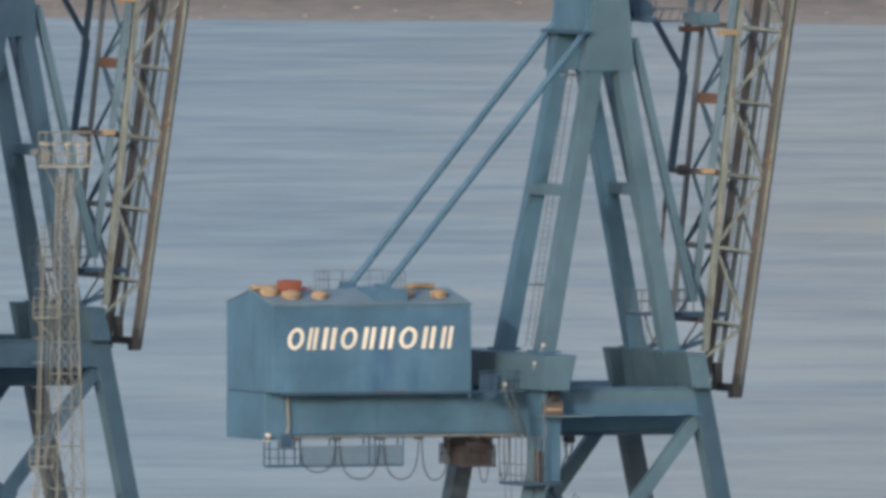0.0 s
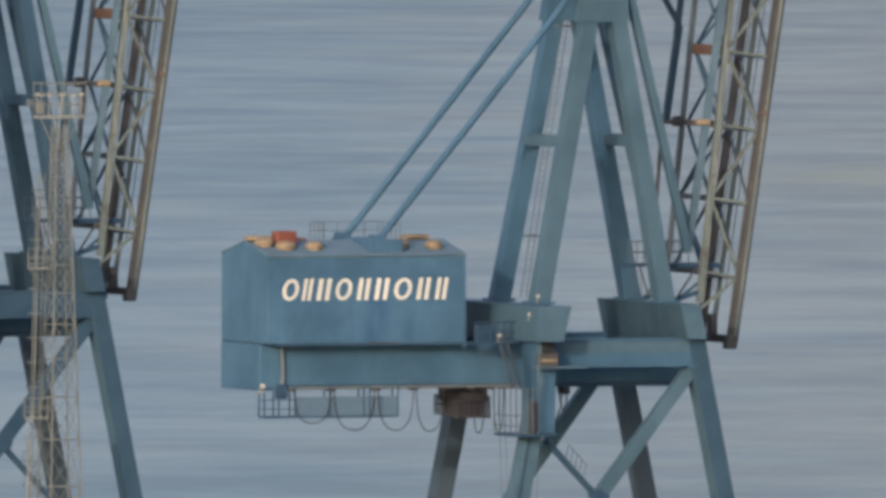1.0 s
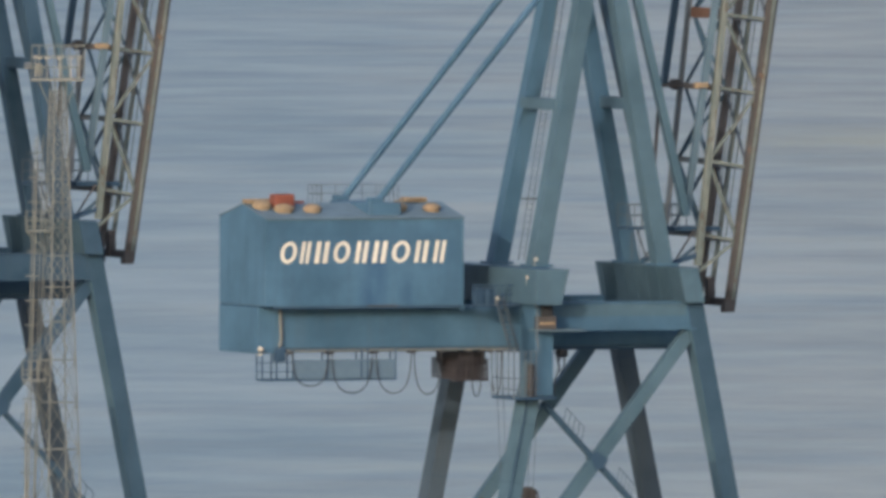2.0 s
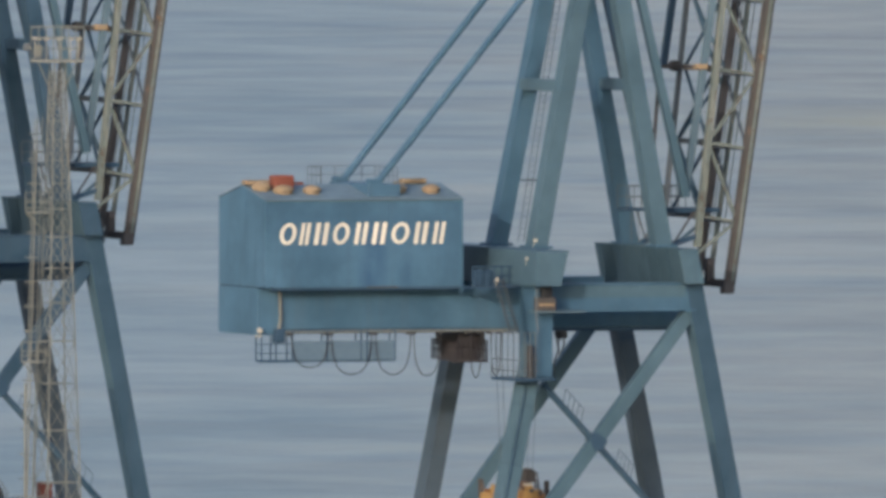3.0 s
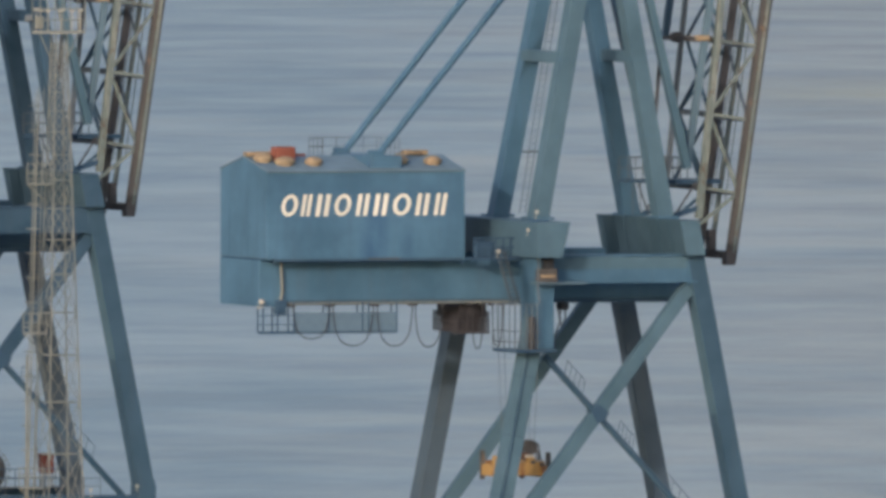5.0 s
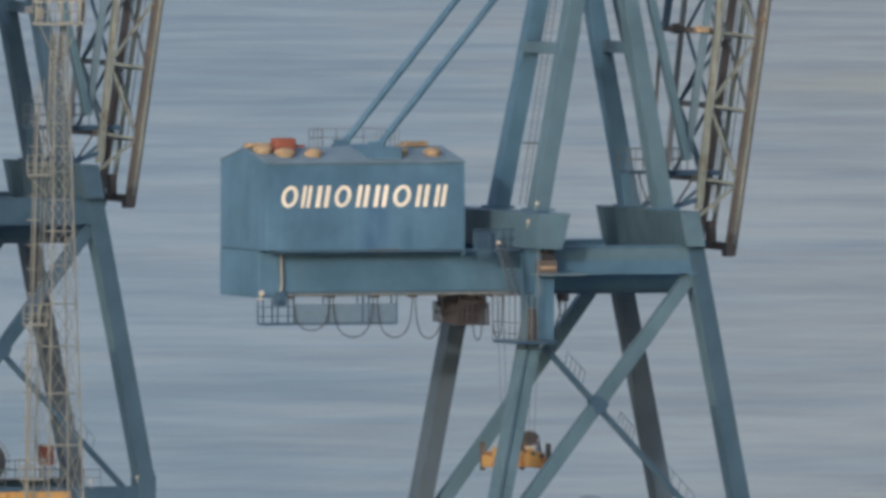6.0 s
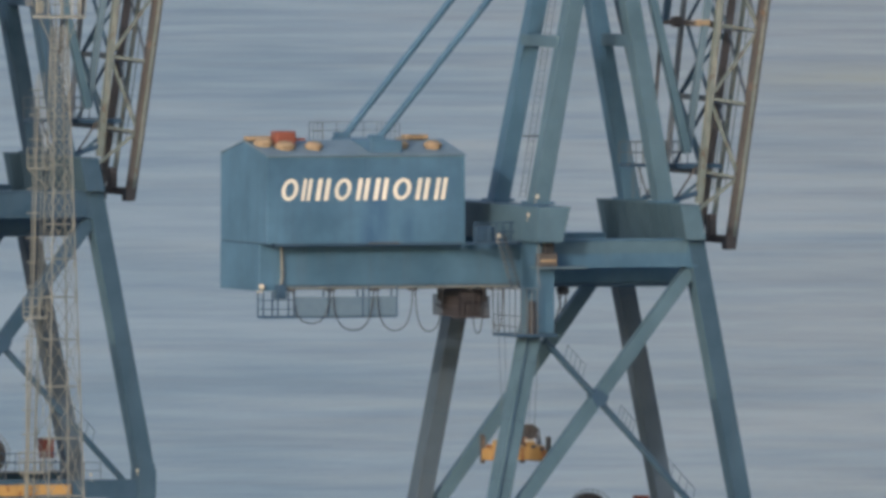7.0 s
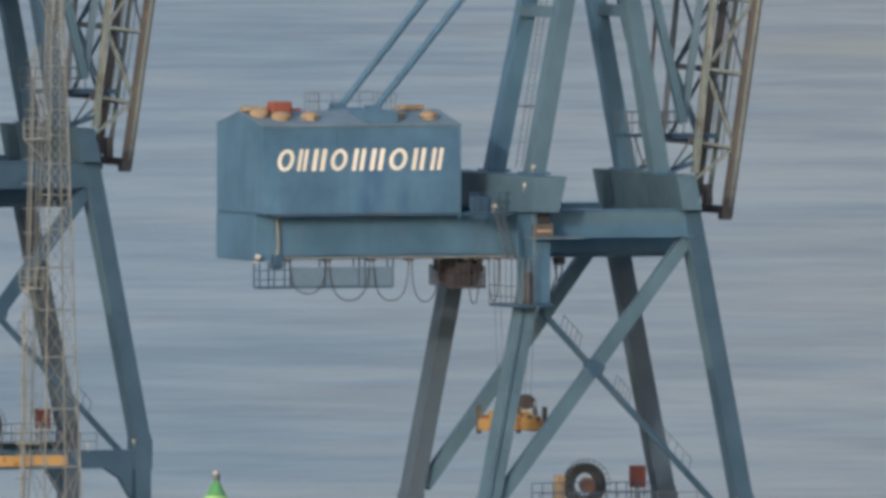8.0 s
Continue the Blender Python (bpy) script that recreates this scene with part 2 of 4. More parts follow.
def railing(bm, points, high=1.1, gap=1.3, r=0.028, rails=(1.0, 0.52)):
    """Posts and rails along a line of points at floor level."""
    points = [Vector(p) for p in points]
    for k in rails:
        for a, b in zip(points, points[1:]):
            tube(bm, [a + Vector((0, 0, high * k)), b + Vector((0, 0, high * k))], r, 5)
    for a, b in zip(points, points[1:]):
        count = max(1, round((b - a).length / gap))
        for i in range(count + 1):
            c = a.lerp(b, i / count)
            tube(bm, [c, c + Vector((0, 0, high))], r, 5)
    return bm


def rail_set(parent, mat, points, high=1.1, gap=1.3, r=0.028, rails=(1.0, 0.52)):
    """A railing whose posts and rails are parts of their own."""
    points = [Vector(p) for p in points]
    for a, b in zip(points, points[1:]):
        for k in rails:
            bm = bmesh.new()
            tube(bm, [a + Vector((0, 0, high * k)), b + Vector((0, 0, high * k))], r, 5)
            part("rail", bm, mat, parent)
        count = max(1, round((b - a).length / gap))
        for i in range(count + (b == points[-1])):
            c = a.lerp(b, i / count)
            bm = bmesh.new()
            tube(bm, [c, c + Vector((0, 0, high))], r, 5)
            part("rail_post", bm, mat, parent)


def ladder(bm, p, q, wide=0.45, step=0.3, across=(1, 0, 0), r=0.025):
    p, q, s = Vector(p), Vector(q), Vector(across) * (wide / 2)
    tube(bm, [p - s, q - s], r, 5), tube(bm, [p + s, q + s], r, 5)
    count = int((q - p).length / step)
    for i in range(1, count):
        c = p.lerp(q, i / count)
        tube(bm, [c - s, c + s], r * 0.45, 4)
    return bm


def part(name, bm, mat, parent=None, label=""):
    me = bpy.data.meshes.new(name)
    bmesh.ops.recalc_face_normals(bm, faces=bm.faces)
    bm.to_mesh(me)
    bm.free()
    me.materials.append(mat)
    ob = new(name, me)
    ob.parent = parent
    return tagged(ob, label)


def B():
    return bmesh.new()


def thing(name, m, label, category, group=""):
    ob = new(name)
    ob.matrix_basis = m
    return tagged(ob, label, category, group)


# ---------------------------------------------------------------- setting
CRANE_AT = pose(5.5, 2200.0, 0, 0, 0, 20)
SEA = -4.5


def sheet(name, xs, ys, height, mat, label, category):
    me = bpy.data.meshes.new(name)
    verts = [(x, y, height(x, y)) for y in ys for x in xs]
    w = len(xs)
    faces = [(j * w + i, j * w + i + 1, (j + 1) * w + i + 1, (j + 1) * w + i) for j in range(len(ys) - 1) for i in range(w - 1)]
    me.from_pydata(verts, [], faces)
    me.materials.append(mat)
    ob = new(name, me)
    return tagged(ob, label, category, kind="structure")


sheet("water", np.linspace(-9000, 9000, 19), np.linspace(1200, 14000, 17), lambda x, y: SEA, WATER,
      "calm blue-grey tidal water with painted pale and dark streaks", "water")


def hill_height(x, y):
    s = min(1, max(0, y / 1450))
    return 94.6 * (1 - s) ** 2.2 - 0.6 - (6 if y > 1760 else 0)


sheet("ground", np.linspace(-2500, 2500, 26), [-3000, -1500, -500, -50, 20, 60, 120, 200, 300, 420, 560, 720, 900, 1100, 1300, 1500, 1700, 1790], hill_height, HILL,
      "grassy hillside going down to the harbour", "ground")


def shore_line(x):
    return 4814.0 - 0.42 * x + 5 * math.sin(x * 0.06) + 2.2 * math.sin(x * 0.21 + 1)


def shore_height(x, y):
    back = y - shore_line(x)
    rise = max(back, -60) * 0.022 + (0.25 * noise.noise((x * 0.12, y * 0.04, 0)) if back > 6 else 0)
    return SEA + rise + max(0, back - 120) * 0.05


# past 5 km an unseen hill is added to darken the water's reflection
sheet("far_shore", [-4000, -1500, -400, *np.linspace(-120, 120, 121), 400, 1500, 4000],
      [4300, 4700, *np.linspace(4770, 5000, 70), 5200, 6000, 9000],
      lambda x, y: shore_height(max(-140, min(140, x)), y) if y < 5001 else 8 + (y - 5000) * 0.12, SHORE,
      "low far shore with a pale beach and brown scrub, unseen hill behind", "shore")


def shore_rocks():
    rng, bm = random.Random(7), B()
    for _ in range(36):
        x = rng.uniform(-62, 62)
        y = shore_line(x) + rng.uniform(4, 95)
        s = rng.uniform(0.06, 0.22)
        bmesh.ops.create_icosphere(bm, subdivisions=1, radius=s, matrix=pose(x, y, shore_height(x, y) + s * 0.2) @ Matrix.Diagonal((rng.uniform(1, 2.4), 1, rng.uniform(0.6, 1), 1)))
    ob = part("rocks", bm, SHORE_ROCK)
    tagged(ob, "small pale rocks strewn over the far shore", "rocks", kind="stuff")


SHORE_ROCK = ground_material("pale_rock", (0.25, 0.22, 0.19), (0.31, 0.27, 0.24), (0.2, 0.17, 0.14), 0.6)
shore_rocks()


def quay():
    bm = B()
    box(bm, -330, 17.5, -460, 165, -9, 0)
    ob = part("pavement", bm, CONCRETE)
    ob.matrix_basis = CRANE_AT
    tagged(ob, "grey concrete container quay along the water", "quay", kind="structure")
    for name, u in (("trim", -2.6), ("trim", 12.29)):
        bm = B()
        box(bm, u - 0.04, u + 0.04, -455, 160, 0.0, 0.14)
        rail = part(name, bm, DARK_RUST)
        rail.matrix_basis = CRANE_AT
        tagged(rail, "rusty steel crane rail set along the quay", "crane rail", kind="structure")
    bm = B()
    box(bm, 16.7, 17.3, -455, 160, 0, 0.35, 0.05)
    edge = part("trim", bm, CONCRETE)
    edge.matrix_basis = CRANE_AT
    tagged(edge, "raised concrete kerb at the quay edge", "kerb", kind="structure")


quay()

# ---------------------------------------------------------------- container crane
# u along the girder towards the water, v along the rails, z up from the quay.
FAR = 12.5            # between the two leg frames
BEND = 12.3           # where the legs turn upright
CHORD_FOOT, BAY = 28.3, 4.08


def leg_frames(crane):
    for v in (0.0, FAR):
        for top, foot, w, d in ((0.36, -2.6, 0.85 if v == 0 else 0.93, 1.5), (9.46, 12.38, 0.95, 1.25) if v == 0 else (9.40, 12.40, 1.0, 1.2)):
            bm = B()
            beam(bm, (foot, v, BEND), (top + (top - foot) * 0.085, v, 28.46) if top > 5 else (top, v, 27.2), w, d)
            beam(bm, (foot, v, 1.3), (foot, v, BEND + 0.4), w * 0.98, d * 1.02)
            beam(bm, (foot, v, BEND - 1.6), (foot, v, BEND + 0.15), w * 1.12, d * 1.08)
            leg = part("leg", bm, (LEG_BLUE if top > 5 else DULL_BLUE) if v == 0 else WEATHERED_NAVY, crane)
            if v == 0 and top > 5:
                # thin overlay gives this side of the leg a paler colour
                bm = B()
                out = Vector((-w / 2 - 0.005, 0, 0))
                beam(bm, Vector((foot, v, BEND + 0.3)) + out, Vector((top, v, 27.0)) + out, 0.03, d * 0.98)
                part("pale_side", bm, DULL_BLUE, leg, "pale blue-grey side of the leg")
            for k in (0.2, 0.42, 0.64, 0.86):
                bm = B()
                c = Vector((foot, v, BEND)).lerp(Vector((top, v, 27.2)), k)
                beam(bm, c, c + Vector((top - foot, 0, 27.2 - BEND)).normalized() * 0.04, w + 0.02, d + 0.02)
                part("seam", bm, LEG_BLUE, leg)
            bm = B()
            for k in (-1.7, -0.6, 0.6, 1.7):
                lathe(bm, [(0.1, -0.16), (0.36, -0.15), (0.36, 0.15), (0.1, 0.16)], (foot, v + k, 0.5), "y", 14)
            box(bm, foot - 0.3, foot + 0.3, v - 2.3, v + 2.3, 0.7, 1.4, 0.05)
            part("bogie", bm, DARK_RUST, crane, "dark rusty wheel bogie on the rail")
        bm = B()
        beam(bm, (-2.3, v, 12.17) if v == 0 else (-1.85, v, 12.85), (9.1, v, 26.9) if v == 0 else (8.9, v, 27.2), 0.72, 0.62)
        part("brace", bm, DULL_BLUE, crane)
        bm = B()
        beam(bm, (-2.6, v, 11.32), (12.29, v, 11.32), 1.05, 0.9)
        for u, s in ((-2.2, 1), (11.8, -1)):
            prism(bm, [(u, 10.85), (u + s * 1.7, 10.82), (u + s * 0.7, 10.2), (u, 9.0)], v - 0.4, v + 0.4)
        part("tie_beam", bm, BLUE, crane)
    # this tube stands in for the dark seam line along the near leg
    bm = B()
    tube(bm, [(-3.0, -0.82, 11.5), (-0.75, -0.82, 23.2)], 0.05, 6)
    part("conduit", bm, DARK_BLUE, crane)
    # the slim brace with its handrail crosses in the near frame
    bm = B()
    tube(bm, [(0.5, 0, 22.98), (11.1, 0, 11.8)], 0.19, 8)
    slim = part("brace", bm, LEG_BLUE, crane)
    bm = B()
    prism(bm, [(3.1, 19.95), (3.55, 20.3), (4.2, 19.85), (4.0, 19.4), (3.5, 19.2)], -0.36, 0.36)
    part("gusset", bm, DARK_BLUE, slim)
    way = Vector((10.45, 0, -11.18))
    for lo, hi in ((0.12, 0.22), (0.42, 0.5), (0.68, 0.84)):
        bm = B()
        pts = [Vector((0.5, 0.25, 23.15)) + way * (lo + (hi - lo) * i / 4) for i in range(5)]
        tube(bm, [p + Vector((0.2, 0, 0.9)) for p in pts], 0.022, 4)
        for p in pts:
            tube(bm, [p, p + Vector((0.2, 0, 0.9))], 0.022, 4)
        part("handrail", bm, WEATHERED_NAVY, slim)


def knee_lamps(crane):
    for u, z in ((11.7, 12.38), (8.85, 12.18)):
        bm = B()
        lathe(bm, [(0.03, 0.2), (0.06, 0.1), (0.1, -0.1), (0.09, -0.12)], (u, -0.75, z), "y", 12)
        tube(bm, [(u, -0.62, z), (u + 0.2, -0.5, z - 0.45)], 0.022, 5)
        part("floodlight", bm, LAMP_GREY, crane, "small pale grey floodlight")


def portal(crane):
    for v in (0.0, FAR):
        bm = B()
        box(bm, 0.4, 9.4, v - 0.55, v + 0.55, 27.06, 28.48, 0.03)
        pb = part("portal_beam", bm, BLUE, crane)
        bm = B()
        box(bm, 0.5, 9.3, v - 0.66, v + 0.66, 28.46, 28.56)
        box(bm, 0.5, 9.3, v - 0.66, v + 0.66, 27.0, 27.08)
        part("flange", bm, BLUE, pb)
    bm = B()
    box(bm, 0.9, 8.7, -0.575, -0.54, 27.78, 28.44)
    part("web_plate", bm, DULL_BLUE, crane)
    # deep transverse beams on the leg tops, flared to the middle
    for lo, hi, flare, lip, v0, v1 in ((-0.92, 0.54, 0.45, 0.0, -2.8, FAR + 0.7), (8.4, 9.15, -0.38, 0.42, -1.25, FAR - 0.3)):
        bm = B()
        inner, outer = (hi, lo) if flare > 0 else (lo, hi)
        prism(bm, [(outer + lip, 28.5), (inner, 28.5), (inner + flare, 30.45), (outer, 30.45)], v0, v1)
        tb = part("transverse_beam", bm, DULL_BLUE if flare > 0 else SHADED_TEAL, crane, "faded grey-blue deep transverse beam with flared side")
        if flare < 0:
            bm = B()
            box(bm, inner + 0.03, outer + lip - 0.05, 0.68, FAR - 0.68, 27.95, 28.52, 0.02)
            part("bottom_web", bm, SHADED_TEAL, tb)
            # lit end face: a paler colour laid over the beam's end
            bm = B()
            prism(bm, [(outer + lip - 0.02, 28.53), (inner + 0.02, 28.53), (inner + flare + 0.02, 30.42), (outer - 0.02, 30.42)], v0 - 0.03, v0 + 0.01)
            part("lit_end", bm, DULL_BLUE, tb)
        for k in range(7):
            bm = B()
            v = 0.6 + k * 1.8
            prism(bm, [(inner + 0.02 * flare, 28.55), (inner + flare * 0.97, 30.4), (inner + flare * 1.06, 30.4), (inner + flare * 0.12, 28.55)], v, v + 0.05)
            part("stiffener", bm, DULL_BLUE if flare > 0 else SHADED_TEAL, tb)
    # near landside leg head, with ledge and platform
    for v in (0.0, FAR):
        bm = B()
        box(bm, -0.45, 0.6, v - 1.3, v + 1.3, 23.4 if v == 0 else 26.0, 28.5, 0.04)
        part("leg_head", bm, BLUE, crane)
        bm = B()
        box(bm, 8.75, 9.5, v - 0.6, v + 0.6, 26.9, 28.5, 0.03)
        part("leg_head", bm, BLUE, crane)
    # twin main girders
    for v0, v1 in ((3.6, 4.8), (7.7, 8.9)):
        bm = B()
        box(bm, -14.0, 10.1, v0, v1, 26.03, 28.22, 0.03)
        g = part("main_girder", bm, BLUE, crane)
        bm = B()
        box(bm, -13.6, 10.3, v0 - 0.12, v1 + 0.12, 25.8, 26.02)
        part("rail_flange", bm, DARK_BLUE, g)
        for u in np.arange(-12.2, 9.5, 3.8):
            bm = B()
            box(bm, u, u + 0.05, v0 - 0.02, v0, 26.1, 28.15)
            part("stiffener", bm, BLUE, g)
    bm = B()
    box(bm, -15.0, -13.95, 3.6, 10.0, 25.74, 28.33, 0.03)
    part("counterweight", bm, HOUSE_BLUE, crane, "blue counterweight box at the girder end")
    for u in (-9.5, -4.0, 4.6):
        bm = B()
        box(bm, u, u + 0.8, 4.8, 7.7, 26.3, 28.0)
        part("cross_beam", bm, DARK_BLUE, crane)
    bm = B()
    tube(bm, [(-13.75, 3.45, 28.25), (-13.7, 3.4, 26.6), (-13.9, 3.4, 25.5)], 0.09, 8)
    part("down_pipe", bm, GALV, crane, "pale galvanised down pipe")
    bm = B()
    box(bm, -14.05, -13.5, 3.2, 3.9, 25.3, 26.1, 0.06)
    part("cable_guide", bm, DARK_BLUE, crane)
    bm = B()
    lathe(bm, [(0.05, 0.0), (0.12, 0.05), (0.16, 0.3), (0.145, 0.34)], (-14.9, 3.2, 26.0), "y", 12)
    box(bm, -15.1, -14.8, 3.3, 3.7, 25.65, 25.75)
    part("floodlight", bm, LAMP_GREY, crane, "pale floodlight at the girder end")


def machinery_house(crane):
    U0, U1, V0, V1, Z0, Z1, RIDGE = -14.97, -3.38, 2.4, 10.0, 28.37, 33.2, 33.95
    mid = (V0 + V1) / 2
    bm = B()
    prof = [(V0, Z0), (V1, Z0), (V1, Z1), (mid, RIDGE), (V0, Z1)]
    a = [bm.verts.new((U0, v, z)) for v, z in prof]
    b = [bm.verts.new((U1, v, z)) for v, z in prof]
    bm.faces.new(a), bm.faces.new(b[::-1])
    for i in range(5):
        j = (i + 1) % 5
        bm.faces.new((a[j], a[i], b[i], b[j]))
    bmesh.ops.bevel(bm, geom=list(bm.edges), offset=0.03, segments=1, affect="EDGES")
    house = part("machinery_house", bm, HOUSE_BLUE, crane, "blue painted steel machinery house with a low gable roof")
    # wall plates, each with its own slight set
    rng = random.Random(3)
    n = 8
    step = (U1 - U0 - 0.1) / n
    for i in range(n):
        bm = B()
        u = U0 + 0.05 + i * step
        out = 0.01 + rng.uniform(0, 0.004)
        box(bm, u + 0.006, u + step - 0.006, V0 - out, V0 + 0.002, Z0 + 0.05, Z1 - 0.09)
        part("panel", bm, HOUSE_BLUE, house)
    for i in range(5):
        v = V0 + 0.05 + i * (V1 - V0 - 0.1) / 5
        bm = B()
        out = 0.012 + rng.uniform(0, 0.01)
        box(bm, U0 - out, U0 + 0.002, v + 0.012, v + 1.488, Z0 + 0.05, Z1 - 0.09)
        part("panel", bm, HOUSE_BLUE, house)
    # eaves and roof sheets
    for v_eave, s in ((V0, -1), (V1, 1)):
        bm = B()
        drop = (RIDGE - Z1) / (mid - V0)
        vs = [(v_eave + s * 0.12, Z1 - 0.12 * drop + 0.02), (mid, RIDGE + 0.02), (mid, RIDGE + 0.06), (v_eave + s * 0.12, Z1 - 0.12 * drop + 0.06)]
        p = [bm.verts.new((U0 - 0.03, v, z)) for v, z in vs]
        q = [bm.verts.new((U1 + 0.1, v, z)) for v, z in vs]
        bm.faces.new(p), bm.faces.new(q[::-1])
        for i in range(4):
            j = (i + 1) % 4
            bm.faces.new((p[j], p[i], q[i], q[j]))
        part("roof", bm, ROOF, house, "pale grey-blue sheet roof")
    # bottom skirt with a rusty edge
    bm = B()
    box(bm, U0 + 0.4, U1 - 0.1, V0 - 0.07, V0 + 0.35, Z0 - 0.14, Z0 + 0.01)
    part("skirt", bm, DARK_BLUE, house)
    bm = B()
    box(bm, -9.0, -7.2, V0 - 0.085, V0 - 0.02, Z0 - 0.02, Z0 + 0.05)
    part("rust_edge", bm, RUST, house, "rusty streaked edge strip")
    bm = B()
    box(bm, U1 - 0.1, U1 + 0.03, V0 - 0.05, V0 + 0.1, Z0 - 0.35, Z1)
    part("corner_post", bm, BLUE, house)
    bm = B()
    box(bm, U0 + 0.06, U1 - 0.06, V0 - 0.022, V0 + 0.002, Z1 - 0.085, Z1 - 0.02)
    part("eave_strip", bm, DULL_BLUE, house)
    bm = B()
    box(bm, U0 - 0.022, U0 + 0.002, V0 + 0.1, V1 - 0.1, Z0 - 0.02, Z0 + 0.045)
    part("seam_strip", bm, DARK_BLUE, house)
    # plain slanted bars where the operator's name is painted
    z0, z1, lean = 30.76, 31.96, 0.2
    for x0, x1, kind in ((-14.17, -13.1, "round"), (-12.98, -12.33, "block"), (-12.12, -11.25, "block"), (-11.05, -9.98, "round"), (-9.75, -8.95, "block"),
                         (-8.72, -7.85, "block"), (-7.62, -6.45, "round"), (-6.25, -5.42, "block"), (-5.15, -4.4, "block")):
        bm = B()
        cx, cz, hx, hz = (x0 + x1) / 2, (z0 + z1) / 2, (x1 - x0) * 0.44, (z1 - z0) / 2
        if kind == "round":
            # an open slanted ring
            loops = []
            for f, g, v in ((1, 1, V0 - 0.05), (0.58, 0.7, V0 - 0.05), (0.58, 0.7, V0 - 0.015), (1, 1, V0 - 0.015)):
                loops.append([bm.verts.new((cx + hx * f * math.cos(k * math.tau / 20) + lean * 0.5 * g * math.sin(k * math.tau / 20), v, cz + hz * g * math.sin(k * math.tau / 20))) for k in range(20)])
            for p, q in zip(loops, loops[1:] + loops[:1]):
                for k in range(20):
                    j = (k + 1) % 20
                    bm.faces.new((p[k], p[j], q[j], q[k]))
            part("bar", bm, CREAM, house, "cream painted open ring on the sign")
        else:
            # two slanted strokes
            w = (x1 - x0) * 0.28
            for b0 in (x0 + 0.04, x1 - w - 0.1):
                bm = B()
                prism(bm, [(b0 - lean * 0.3, z0), (b0 + w - lean * 0.3, z0), (b0 + w + lean * 0.7, z1), (b0 + lean * 0.7, z1)], V0 - 0.05, V0 - 0.015)
                part("bar", bm, CREAM, house, "cream painted slanted sign stroke")
    # roof vents
    drop = (RIDGE - Z1) / (mid - V0)
    for u, v, r in ((-14.3, 4.9, 0.55), (-13.3, 4.1, 0.6), (-11.65, 4.0, 0.52), (-6.6, 4.2, 0.58), (-4.65, 4.0, 0.52), (-13.6, 8.4, 0.6), (-5.0, 8.0, 0.6)):
        zr = Z1 + (min(v, 2 * mid - v) - V0) * drop
        bm = B()
        lathe(bm, [(r * 0.82, -0.1), (r * 0.86, 0.12), (r, 0.15), (r * 0.97, 0.3), (r * 0.62, 0.44), (0.08, 0.5)], (u, v, zr), "z", 18)
        part("roof_vent", bm, OCHRE, house, "ochre mushroom roof vent")
    bm = B()
    box(bm, -14.95, -13.4, 5.6, 6.4, RIDGE + 0.05, RIDGE + 0.3, 0.06)
    part("roof_duct", bm, OCHRE, house)
    bm = B()
    box(bm, -5.6, -4.2, 5.9, 6.6, RIDGE + 0.05, RIDGE + 0.32, 0.06)
    part("roof_duct", bm, OCHRE, house)
    bm = B()
    box(bm, -13.65, -12.45, 4.6, 5.6, 33.55, 34.55, 0.12)
    box(bm, -12.5, -11.8, 5.0, 5.2, 34.0, 34.15)
    part("red_hatch", bm, RED, house, "red oxide roof hatch box")
    # stay anchor with railing
    bm = B()
    box(bm, -8.7, -6.8, 3.0, 9.4, 33.3, 34.05, 0.05)
    part("stay_anchor", bm, BLUE, house)
    rail_set(house, GREY, [(-9.9, 7.5, 33.9), (-9.9, 9.6, 33.9), (-5.9, 9.6, 33.9), (-5.9, 6.0, 33.9)], 1.0, 0.8, 0.024)


